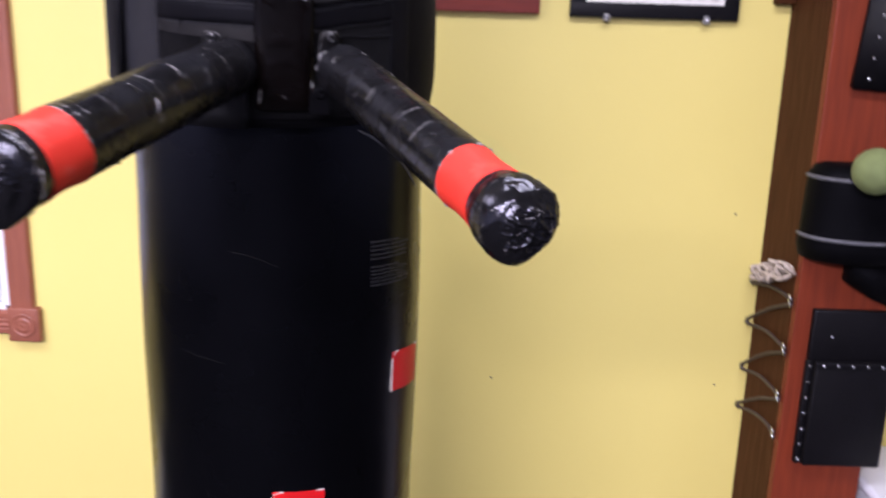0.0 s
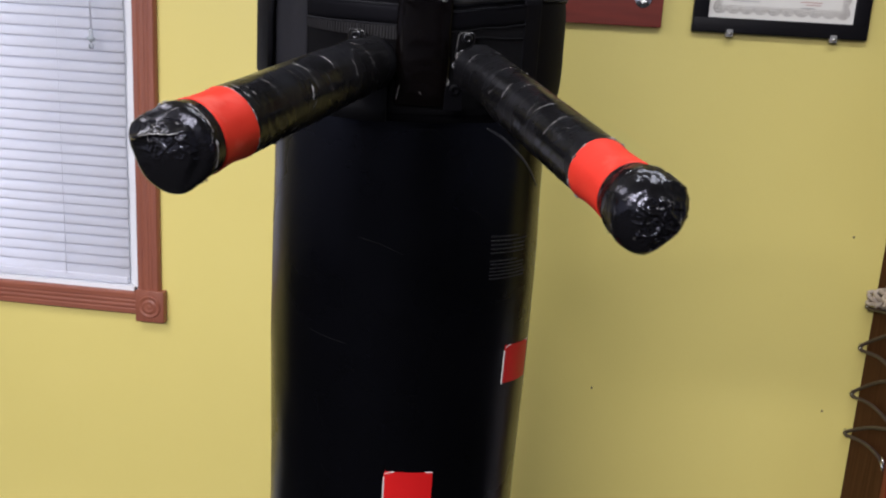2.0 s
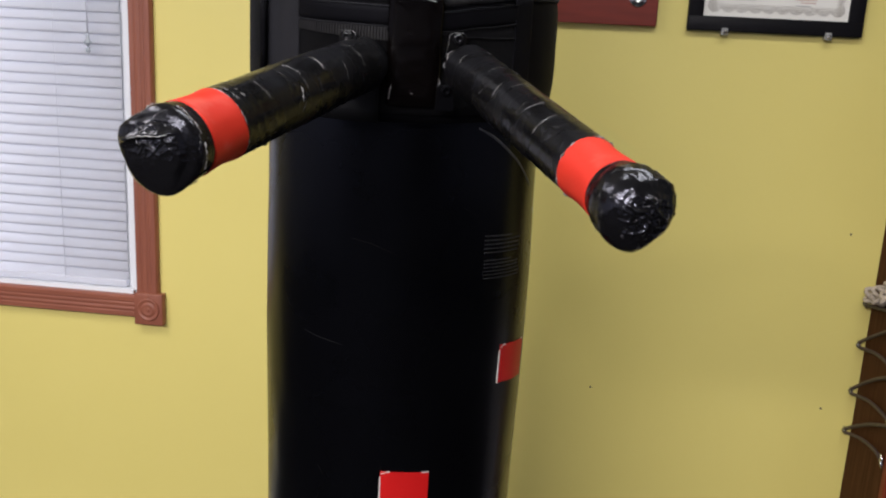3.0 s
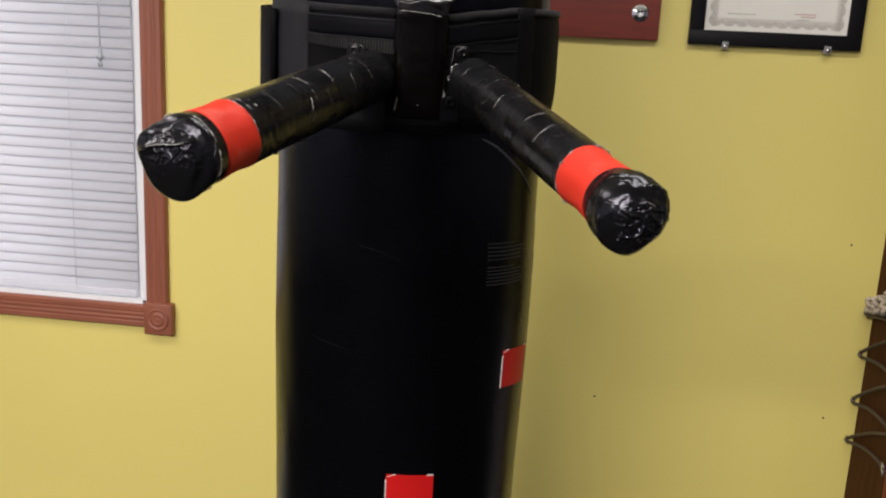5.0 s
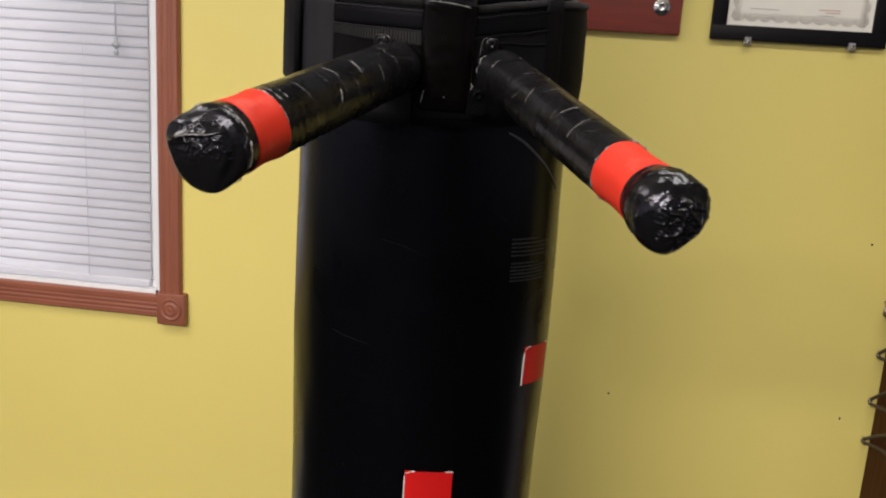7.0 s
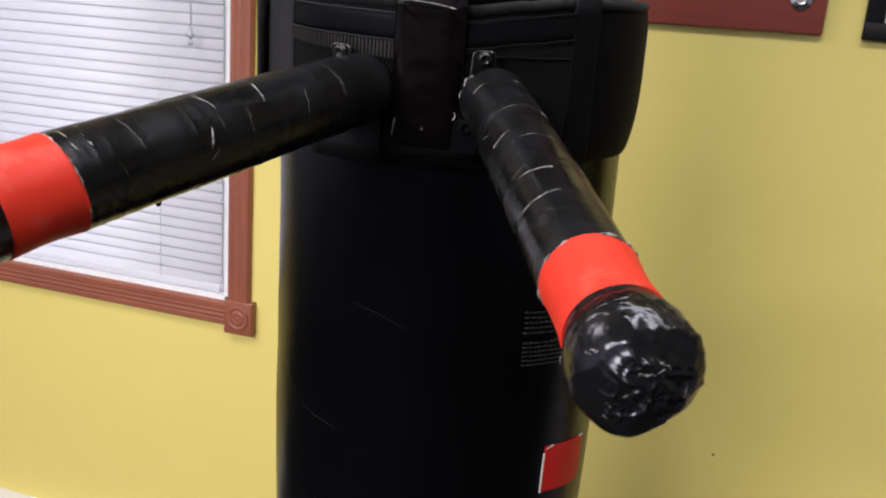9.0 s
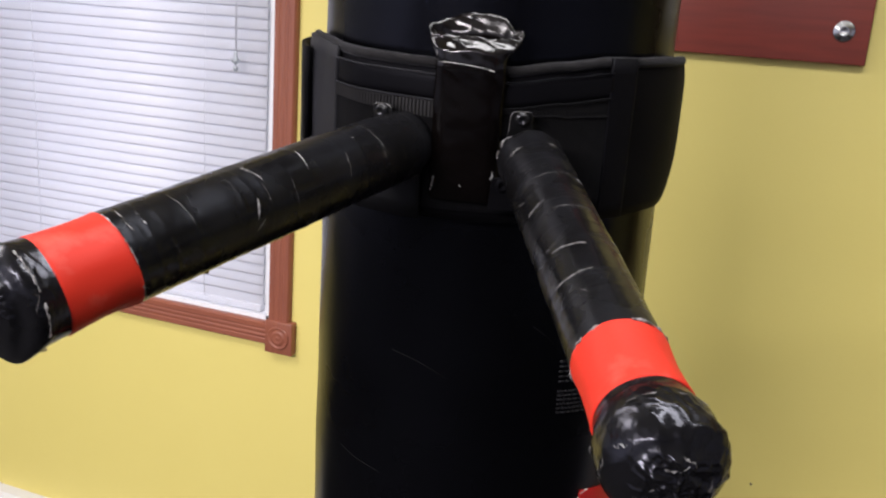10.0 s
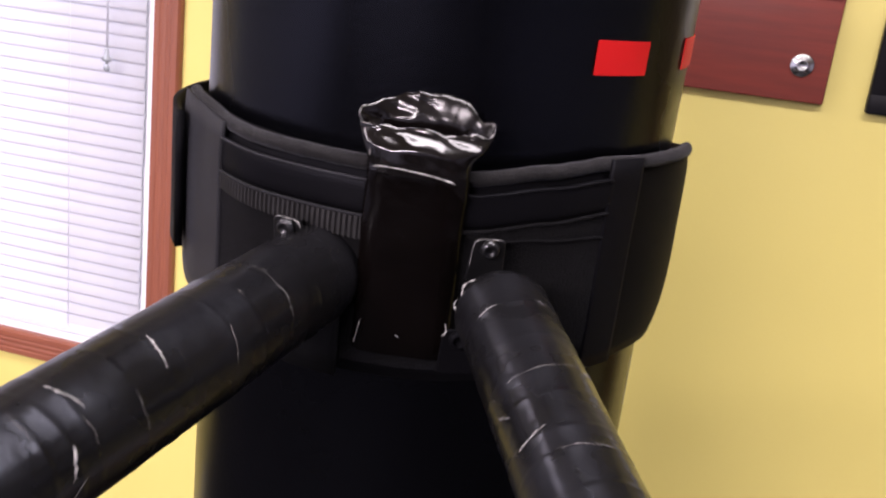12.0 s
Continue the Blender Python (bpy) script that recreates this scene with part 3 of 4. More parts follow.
def pad_out(deg):
    """How far the belt stands off the bag."""
    return 0.0105 * smooth_step(deg, 230, 254) * (1 - smooth_step(deg, 272, 326)) + 0.002 * smooth_step(deg, 330, 356)


def pad_top(deg):
    for (p, u), (q, v) in zip(TOP_LINE, TOP_LINE[1:]):
        if deg <= q:
            return u + (v - u) * smooth_step(deg, p, q) - 0.0036
    return TOP_LINE[-1][1] - 0.0036


def below_top(drop):
    return lambda deg: pad_top(deg) - (drop(deg) if callable(drop) else drop)


def welt(a0, a1, drop, off, r, mat, name, label=""):
    """A thin raised seam round the belt, a drop under its upper edge."""
    n = int(a1 - a0) * 2
    degs = [a0 + (a1 - a0) * i / n for i in range(n + 1)]
    line = [on_bag(g, below_top(drop)(g) + 0.0003 * noise.noise(Vector((g * 0.6, drop(g) if callable(drop) else drop * 99, 4))), off + pad_out(g)) for g in degs]
    return part(name, tube(line, lambda i, a: r * (0.85 + 0.5 * noise.noise(Vector((i * 0.9, r * 900, 2)))), 8), mat, belt, label)


part("pad", curved_sheet(213, 361, ZB, pad_top, 0.0005, 0.0125, 120, 16, 0.046, pad_out, None, 0.35, hug=True), FABRIC, belt, "black nylon padded belt")
part("velcro_panel", curved_sheet(240.5, 319.5, ZB + 0.010, below_top(0.0290), 0.0125, 0.0022, 80, 8, 0.0, pad_out, None, 0.3), VELCRO, belt, "fuzzy black hook-and-loop panel")
part("upper_panel", curved_sheet(240.5, 319.5, below_top(0.0290), below_top(0.0080), 0.0125, 0.0030, 80, 8, 0.0, pad_out, None, 0.5), NEOPRENE, belt, "smooth black upper panel")
part("end_flap", curved_sheet(213.5, 241, ZB + 0.003, below_top(-0.0015), 0.0125, 0.0042, 30, 10, 0.03, pad_out, None, 0.25), FLAP, belt, "dark grey nylon end flap")
part("vertical_strip", curved_sheet(318.5, 327.5, ZB + 0.0015, below_top(-0.0042), 0.0125, 0.0030, 14, 10, 0.0, pad_out, None, 0.3), NEOPRENE, belt, "black webbing strip sewn over the belt")
part("ribbed_band", curved_sheet(241.5, 274, below_top(lambda g: 0.0405 + 0.00012 * (g - 241)), below_top(0.0308), 0.0140, 0.0012, 136, 3, 0.0, pad_out, None, 0.1, 0.0016), RIB, belt, "ribbed elastic band", smooth=False)
welt(241, 275, 0.0082, 0.0160, 0.0010, FLAP, "seam_welt")
welt(241, 275, 0.0295, 0.0160, 0.0010, FLAP, "seam_welt")
welt(286, 319, 0.0082, 0.0160, 0.0010, NEOPRENE, "seam_welt")
welt(286, 319, 0.0298, 0.0160, 0.0012, VELCRO, "seam_welt")
welt(294, 319, lambda g: 0.037 + 0.00035 * (g - 294), 0.0150, 0.0012, VELCRO, "seam_welt")
edge_degs = [213 + 148 * i / 90 for i in range(91)]
part("piping", tube([on_bag(g, pad_top(g), 0.0085 + pad_out(g)) for g in edge_degs], lambda i, a: (0.0046 + 0.0005 * noise.noise(Vector((i * 0.5, math.cos(a), math.sin(a))))) * min(1, (91 - i) / 5 + 0.3), 10), PIPING, belt, "fuzzy bound upper edge")
part("strap", curved_sheet(0, 222, ZB + 0.030, 1.597, 0.003, 0.005, 70, 3, 0.0, lambda dg: 0.0165 * smooth_step(dg, 150, 205)), FABRIC, belt, "black strap round the back of the bag")


def loc(x, y, z):
    return TO_BAG @ Vector((x, y, z))


POST_DEG = 280.5
POST_FWD = Vector((math.cos(radians(POST_DEG)), math.sin(radians(POST_DEG)), 0))
POST_SIDE_WAY = Vector((-math.sin(radians(POST_DEG)), math.cos(radians(POST_DEG)), 0))


def at_post(side, z, fwd):
    """A point by its distance to the side of, up and out from the bag's axis, as the taped post faces."""
    return POST_FWD * fwd + POST_SIDE_WAY * side + Vector((0, 0, z))


def taped_column():
    """A flat post wrapped in tape."""
    levels = [(1.488, 0.0270, 0.010), (1.4905, 0.0290, 0.0145), (1.496, 0.0300, 0.0160), (1.53, 0.0303, 0.0164), (1.56, 0.0303, 0.0166), (1.590, 0.0302, 0.0166), (1.600, 0.0300, 0.0166), (1.6050, 0.0294, 0.0160), (1.6065, 0.0270, 0.014)]
    levels = [tuple(p[k] + (q[k] - p[k]) * f / 5 for k in range(3)) for p, q in zip(levels, levels[1:]) for f in range(5)] + levels[-1:]
    rings = []
    for z, hw, hd in levels:
        ring = []
        for i in range(112):
            t = 2 * math.pi * i / 112
            c, s = math.cos(t), math.sin(t)
            x = hw * math.copysign(abs(c) ** 0.5, c)
            y = hd * math.copysign(abs(s) ** 0.55, s)
            y += 0.0011 * noise.noise(Vector((x * 45 + z * 14, z * 16, 3.0))) + 0.0005 * ridged(Vector((x * 60 + z * 50, z * 30, 5)), 6)
            x += 0.0010 * noise.noise(Vector((y * 60, z * 40, 9.0)))
            ring.append(at_post(0.0030 + x, z, 0.1920 + y))
        rings.append(ring)
    bm = loft(rings)
    bmesh.ops.recalc_face_normals(bm, faces=bm.faces)
    return bm


def crumpled_mouth():
    """The open end of the tape sleeve: a low rolled front lip, a taller back lip and two pulled-out corners."""
    n = 200
    turn = [2 * math.pi * i / n for i in range(n)]

    def rim(t):
        c, s = math.cos(t), math.sin(t)
        x = (0.0400 if c > 0 else 0.0365) * math.copysign(abs(c) ** 0.75, c)
        front = 1.6268 + 0.0022 * noise.noise(Vector((x * 85, 1.3, 0))) + 0.0006 * noise.noise(Vector((x * 240, 4.3, 0)))
        back = 1.6435 - 0.0105 * smooth_step(x, 0.018, 0.036) - 0.0075 * smooth_step(-x, 0.010, 0.034) + 0.0024 * noise.noise(Vector((x * 110, 7.7, 0))) + 0.0008 * noise.noise(Vector((x * 260, 2.7, 0)))
        w = smooth_step(s, -0.4, 0.4)
        y = 0.0068 * s if s > 0 else 0.0150 * s
        return x, y * abs(s) ** 0.15, back + (front - back) * w

    def ring(v, inset, drop, lean=0.0):
        out = []
        for t in turn:
            c, s = math.cos(t), math.sin(t)
            bx, by = 0.0298 * math.copysign(abs(c) ** 0.5, c), 0.0164 * math.copysign(abs(s) ** 0.55, s)
            rx, ry, rz = rim(t)
            flare = smooth_step(v, 0.25, 1.0)
            roll = smooth_step(v, 0.55, 1.0)
            x, y, z = bx + (rx - bx) * flare, by + (ry - by) * roll, 1.6010 + (rz - 1.6010) * v - drop
            q = Vector((x, y, z))
            fold = ridged(Vector((x * 46 + z * 80, y * 40, z * 60)), 5) * 0.0022 + ridged(Vector((x * 220 - z * 40, y * 60, z * 40)), 4) * 0.0003 + noise.noise(q * 80) * 0.0011 - 0.0007
            push = fold * (0.25 + 0.75 * v)
            k = 1 - inset / 0.0165 - (0.030 * inset / 0.0165 / 0.0165 * max(-s, 0) * lean)
            out.append(at_post(0.0030 + x * (1 - inset / 0.045) + c * push * 0.6, z + 0.0003 * noise.noise(q * 210) * v, 0.1920 + y * k + s * push))
        return out

    rings = [ring(i / 18, 0.0, 0.0) for i in range(19)]
    rings += [ring(1.0, 0.0003, 0.0)]
    rings += [ring(1.0 - 0.045 * h, 0.0005 + 0.0006 * h, 0.0001, 0.42) for h in range(1, 8)]
    rings += [ring(0.60, 0.0056, 0.001, 0.25), ring(0.45, 0.0062, 0.001), ring(0.25, 0.0066, 0.001), ring(0.10, 0.0072, 0.001)]
    bm = loft(rings)
    bmesh.ops.recalc_face_normals(bm, faces=bm.faces)
    return bm


def ridged(q, power=3):
    return (1 - abs(noise.noise(q))) ** power


column = part("taped_post", taped_column(), TAPE_POST, belt, "flat post wrapped in brown-black tape")
part("crumpled_mouth", crumpled_mouth(), TAPE_MOUTH, column, "shiny crumpled open top of the tape")


def arm_path(points, step=0.0025):
    """Evenly spaced points along a slightly bent line."""
    ps = spline(points, 60)
    out = [ps[0]]
    for q in ps[1:]:
        while (q - out[-1]).length >= step:
            out.append(out[-1] + (q - out[-1]).normalized() * step)
    return out


def build_arm(points, band_y, seed, r0, r_tip, flat, corners, crease, skew, rear, wraps):
    """A padded arm wrapped in tape: sleeve with lapped edges, red band, crumpled end."""
    step = 0.00125
    pts = arm_path([loc(*p) for p in points], step)
    total = len(pts)
    world_y = [(BAG @ p).y for p in pts]
    i0 = min(range(total), key=lambda i: abs(world_y[i] - band_y[0]))
    i1 = min(range(total), key=lambda i: abs(world_y[i] - band_y[1]))
    rnd = random.Random(seed)
    laps = [(k, rnd.uniform(0, 6.28), rnd.uniform(-2, 2), rnd.uniform(0.3, 0.6)) for k, arcs in wraps]
    fr = frame_along(pts)
    n = 144
    angles = [2 * math.pi * j / n for j in range(n)]

    def ring(i, rad, slant=1.0):
        p, s, u = fr[i]
        w = min(max((i - i0) / (i1 - i0), 0), 1)
        sk = (rear[0] + (skew[0] - rear[0]) * w, rear[1] + (skew[1] - rear[1]) * w)
        d = u.cross(s).normalized()
        return [p + (s * math.cos(t) + u * math.sin(t)) * rad(t) + d * slant * (sk[0] * math.cos(t) + sk[1] * math.sin(t)) for t in angles]

    rings = []
    for i in range(0, i0 + 1):
        def rad(t, i=i):
            c, s = math.cos(t), math.sin(t)
            r = r0 + 0.0005 * noise.noise(Vector((c * 1.2, s * 1.2, i * 0.02 + seed)))
            r += 0.00022 * noise.noise(Vector((c * 5, s * 5, i * 0.03 + seed)))
            r -= 0.004 * (1 - smooth_step(i, 0, 8))
            for k, ph, sl, big in laps:
                dlt = i - (k + sl * math.sin(t - ph))
                if -1 < dlt < 7:
                    lip = noise.noise(Vector((math.cos(t - ph) * 1.6, math.sin(t - ph) * 1.6, k * 0.37 + seed)))
                    h = 0.00022 + 0.0016 * big * max(lip - 0.15, 0)
                    r += h * ((dlt + 1) if dlt < 0 else math.exp(-dlt / 1.6))
            return r
        rings.append(ring(i, rad, smooth_step(i, i0 - 40, i0)))
    sleeve = part("sleeve", loft(rings), TAPE, belt, "foam arm wrapped in glossy black tape")
    # lifted tape edges, their glints painted as pale lines: angle from, to, drift along the arm, half-width
    for k, arcs in wraps:
        for a0, a1, drift, wide in arcs:
            m = max(int((a1 - a0) / 1.5), 6)
            run = []
            for h in range(m):
                t = radians(a0 + (a1 - a0) * h / (m - 1))
                i = k + drift * (h / (m - 1) - 0.5) + 1.1 * noise.noise(Vector((t * 3, k * 1.7, seed))) + 0.5 * noise.noise(Vector((t * 15, k * 1.7, seed)))
                p, s_, u_ = fr[int(i)]
                slant = smooth_step(i, i0 - 40, i0)
                d = u_.cross(s_).normalized()
                run.append(p + (pts[1] - pts[0]).normalized() * (i - int(i)) * step + (s_ * math.cos(t) + u_ * math.sin(t)) * (r0 + 0.0004) + d * slant * (rear[0] * math.cos(t) + rear[1] * math.sin(t)))
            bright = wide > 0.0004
            part("tape_edge", tube(run, lambda i, a, m=m, k=k, w=wide: w * (0.25 + 1.5 * abs(noise.noise(Vector((i * 0.23, k * 0.7, seed))))) * min(1, (i + 0.4) / 4, (m - i - 0.6) / 4), 5), TEAR_AND_GLINT if bright else TAPE_GLINT, sleeve, "torn tape edge with its glint painted pale" if bright else "lapped tape edge with a faint painted glint")

    def band_rad(i):
        def rad(t):
            if i in (i0 - 2, i1 + 2):
                return r0 - 0.0016
            return r0 + 0.0003 - 0.0011 * math.sin(math.pi * (i - i0) / (i1 - i0)) + 0.0006 * noise.noise(Vector((math.cos(t) * 2, math.sin(t) * 2, i * 0.05 + seed)))
        return rad

    part("red_band", loft([ring(i, band_rad(i)) for i in range(i0 - 2, i1 + 3)]), RED_TAPE, sleeve, "red tape band")
    last = total - 1
    span = last - i1
    rings = []
    for i in range(i1 - 1, total):
        v = (i - i1) / span
        def rad(t, i=i, v=v):
            base = r0 - 0.0003 + (r_tip - r0) * smooth_step(v, *((0.0, 0.9) if crease else (0.05, 0.45)))
            if v > flat:
                w = (v - flat) / (1 - flat)
                base *= math.sqrt(max(1 - 0.5 * w ** (3.6 if crease else 2.6), 0.02))
                for at, much in corners:
                    base += much * w * max(math.cos(t - at), 0) ** 7
            q = Vector((math.cos(t) * base, math.sin(t) * base, v * span * step))
            o = Vector((seed, seed * 2, 0))
            wet = 0.25 + 0.75 * smooth_step(noise.noise(q * 28 + o * 3) + 0.5 * math.sin(t), -0.2, 0.5)
            cr = ridged(q * 70 + o, 8) * 0.0022 + ridged(q * 150 + o, 7) * 0.0011 + ridged(q * 320 + o, 6) * 0.0005 - 0.0008
            return base + noise.noise(q * 40 + o) * 0.0015 * smooth_step(v, 0.3, 0.8) + cr * wet * (0.45 if crease else 0.8) * smooth_step(v, 0.15, 0.5)
        rings.append(ring(i, rad, 1 - smooth_step(v, 0.0, 0.7)))
    p = fr[last][0]

    def fold(x):
        return 0.19 + 0.22 * (0.95 - x) + 0.03 * math.sin(x * 5)

    dirn = (pts[-1] - pts[-4]).normalized()
    edge = [v - p for v in rings[-1]]
    mean = sum(w.length for w in edge) / len(edge)
    for step_in in range(1, 31):
        f = 1 - 0.98 * step_in / 30
        adv = 0.0075 * (1 - f**2.3) ** 0.8
        ringp = []
        for w in edge:
            keep = smooth_step(f, 0.55, 1.0)
            q = w.normalized() * (w.length * keep + mean * (1 - keep)) * f
            up = q.dot(fr[last][2]) / r_tip
            bump = ridged(q * 62 + Vector((seed, 3, 1)), 9) * 0.0026 + ridged(q * 150 + Vector((seed, 1, 7)), 8) * 0.0014 + ridged(q * 330 + Vector((seed, 5, 2)), 7) * 0.0007 - 0.0010
            if crease:
                bump = bump * (0.12 + 0.7 * smooth_step(up, -0.35, 0.1)) + 0.0036 * math.exp(-(((up - fold(q.dot(fr[last][1]) / r_tip)) / 0.05) ** 2)) - 0.0045 * smooth_step(up, 0.30, 0.85)
            ringp.append(p + q + dirn * (adv + bump * smooth_step(1 - f, 0, 0.2)))
        rings.append(ringp)
    tip = loft(rings)
    bmesh.ops.recalc_face_normals(tip, faces=tip.faces)
    cap = part("end_cap", tip, TAPE_END, sleeve, "crumpled glossy black tape end")
    # creases and torn lines over the end, their glints painted pale
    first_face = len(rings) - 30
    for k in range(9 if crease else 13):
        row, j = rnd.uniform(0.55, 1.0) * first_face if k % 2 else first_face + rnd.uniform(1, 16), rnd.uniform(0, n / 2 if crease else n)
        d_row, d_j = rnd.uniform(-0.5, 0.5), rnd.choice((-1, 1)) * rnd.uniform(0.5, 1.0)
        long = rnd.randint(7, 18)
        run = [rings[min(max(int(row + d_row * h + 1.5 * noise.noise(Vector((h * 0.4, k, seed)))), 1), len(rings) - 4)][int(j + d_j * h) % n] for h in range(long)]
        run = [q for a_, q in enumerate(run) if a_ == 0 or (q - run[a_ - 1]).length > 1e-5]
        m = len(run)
        part("tape_edge", tube(run, lambda i, a, m=m, k=k: (0.00012 + 0.0007 * max(noise.noise(Vector((i * 0.3, k * 1.3, seed))), 0)) * min(1, (i + 0.4) / 3, (m - i - 0.6) / 3), 5), TEAR_AND_GLINT, cap, "crease in the tape, its glint painted pale")
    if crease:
        # the folded ridge across the end, pulled to a point, its glint a pale line
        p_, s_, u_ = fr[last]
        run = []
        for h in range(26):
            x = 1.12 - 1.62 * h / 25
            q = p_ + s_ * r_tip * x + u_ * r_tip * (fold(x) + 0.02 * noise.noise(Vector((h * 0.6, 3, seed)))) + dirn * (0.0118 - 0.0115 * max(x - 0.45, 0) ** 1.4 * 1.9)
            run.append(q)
        part("tape_edge", tube(run, lambda i, a: (0.00035 + 0.0007 * max(noise.noise(Vector((i * 0.35, 5.5, seed))), 0)) * min(1, (i + 0.6) / 3, (26 - i) / 3), 6), TEAR_AND_GLINT, cap, "folded ridge of tape with a painted glint")
    # torn edges where tape meets the band and round the end, glints painted pale
    rear, mid = ring(i0 - 1, lambda t: r0 + 0.0006), ring(i1 + int(span * (0.62 if crease else 0.45)), lambda t: r_tip + 0.0006, 0.3)
    for line, cut, start in ((rear, -0.12, 0), (mid, -0.22 if crease else 0.05, 37)):
        run = []
        for j in range(n + 1):
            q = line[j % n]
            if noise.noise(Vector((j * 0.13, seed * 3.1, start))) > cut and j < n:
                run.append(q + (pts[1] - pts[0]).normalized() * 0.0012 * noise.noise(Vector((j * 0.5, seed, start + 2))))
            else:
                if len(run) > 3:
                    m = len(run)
                    part("tape_edge", tube(run, lambda i, a, m=m, st=start: (0.00018 + 0.0014 * max(noise.noise(Vector((i * 0.37, st + 0.4, seed))), 0)) * min(1, (i + 0.4) / 2, (m - i - 0.6) / 2), 5), TEAR_AND_GLINT, sleeve, "torn tape edge with its glint painted pale")
                run = []
    return sleeve


LEFT_WRAPS = ((22, ()), (45, ()), (67, ((92, 165, 1, 0.00028),)), (86, ((110, 122, 0, 0.0003),)), (104, ((135, 172, 4, 0.00035),)), (136, ((102, 139, 3, 0.00075),)), (154, ((138, 180, 0, 0.0002),)), (174, ((96, 131, -3, 0.00080), (131, 162, -1, 0.00025))), (184, ((149, 176, 4, 0.00070), (178, 191, 7, 0.00035))), (192, ((100, 133, 1, 0.00022),)), (226, ((98, 153, -2, 0.00028),)), (238, ((150, 180, -3, 0.00022),)), (245, ((108, 116, 0, 0.0005), (121, 132, -1, 0.00065))), (252, ((94, 111, 0, 0.00060), (114, 133, -1, 0.00065))))
RIGHT_WRAPS = ((8, ()), (29, ((32, 60, 0, 0.00065), (104, 118, 2, 0.00045))), (52, ()), (73, ((36, 125, -2, 0.00024), (123, 143, 0, 0.0006))), (86, ((10, 26, 6, 0.00065),)), (104, ((22, 58, -3, 0.00070),)), (116, ((54, 118, 2, 0.00028),)), (134, ()), (148, ((24, 62, -2, 0.00040), (127, 139, 0, 0.0005))), (156, ((36, 85, 4, 0.00060),)), (182, ((18, 78, 1, 0.00060),)), (198, ((52, 61, 5, 0.00042),)))
arm_left = build_arm([(-0.187, 0.850, 1.5175), (-0.2090, 0.70, 1.4990), (-0.2362, 0.545, 1.4768), (-0.2455, 0.492, 1.4690), (-0.2525, 0.462, 1.4640)], (0.5335, 0.490), 3.0, 0.0294, 0.0306, 0.50, ((0.15, 0.0150), (5.55, 0.0120), (5.0, 0.0075), (4.5, 0.0050), (2.3, 0.002)), True, (-0.006, 0.004), (-0.006, 0.006), LEFT_WRAPS)
arm_right = build_arm([(-0.0775, 0.835, 1.5183), (-0.0058, 0.70, 1.4812), (0.0700, 0.552, 1.4425), (0.0905, 0.509, 1.4305)], (0.589, 0.549), 11.0, 0.0268, 0.0308, 0.55, ((2.72, 0.0035), (3.5, 0.002), (4.75, 0.005)), False, (0, 0), (0, 0), RIGHT_WRAPS)


# loose pale tape slivers on the post and curled round the foot of the right arm
def sliver(points, r, parent, seed):
    path = spline([loc(*p) for p in points], 10)
    m = len(path)
    return part("tape_edge", tube(path, lambda i, a: r * (0.25 + 1.3 * abs(noise.noise(Vector((i * 0.31, seed, 0.5))))) * min(1, (i + 0.5) / 4, (m - i - 0.5) / 4), 6), TEAR_AND_GLINT, parent, "pale tape sliver")


for seed, (pale, line) in enumerate(((0.0005, ((-0.0205, 1.513), (-0.0220, 1.505), (-0.0235, 1.4965))), (0.0006, ((0.0005, 1.5055), (0.0018, 1.5050), (0.003, 1.5040))), (0.0007, ((-0.022, 1.6056), (-0.014, 1.6062), (0.003, 1.6050), (0.015, 1.6035), (0.026, 1.6012))), (0.0005, ((-0.024, 1.6160), (-0.0237, 1.6135), (-0.0235, 1.6115))))):
    sliver([BAG @ at_post(side, z, 0.2093) for side, z in line], pale, column, seed * 1.7)
sliver([(-0.083, 0.815, 1.528), (-0.0885, 0.813, 1.5195), (-0.094, 0.815, 1.522), (-0.0945, 0.817, 1.531), (-0.089, 0.820, 1.535)], 0.0008, arm_right, 3)
sliver([(-0.097, 0.816, 1.523), (-0.0985, 0.816, 1.519), (-0.096, 0.814, 1.516)], 0.0009, arm_right, 4)
sliver([(-0.104, 0.822, 1.505), (-0.102, 0.820, 1.501), (-0.104, 0.819, 1.498)], 0.0008, arm_right, 5)
sliver([(-0.189, 0.812, 1.535), (-0.183, 0.809, 1.531), (-0.178, 0.810, 1.520)], 0.0003, arm_left, 6)
# a torn shred of tape hanging under the left arm
shred = loft([[loc(-0.2222 + dx, 0.630 - 0.034 * u, 1.4605 - 0.0033 * u - dz) for dx, dz in ((-0.003, 0.0), (0.003, 0.0), (0.0015, 0.004 + h), (-0.001, 0.0045 + h))] for u, h in ((0, -0.005), (0.2, -0.003), (0.35, -0.0035), (0.5, -0.0015), (0.68, -0.002), (0.78, -0.001), (0.84, 0.0014), (0.88, -0.0012), (1.0, -0.005))])
bmesh.ops.recalc_face_normals(shred, faces=shred.faces)
part("loose_tape", shred, TAPE, arm_left, "torn shred of black tape")


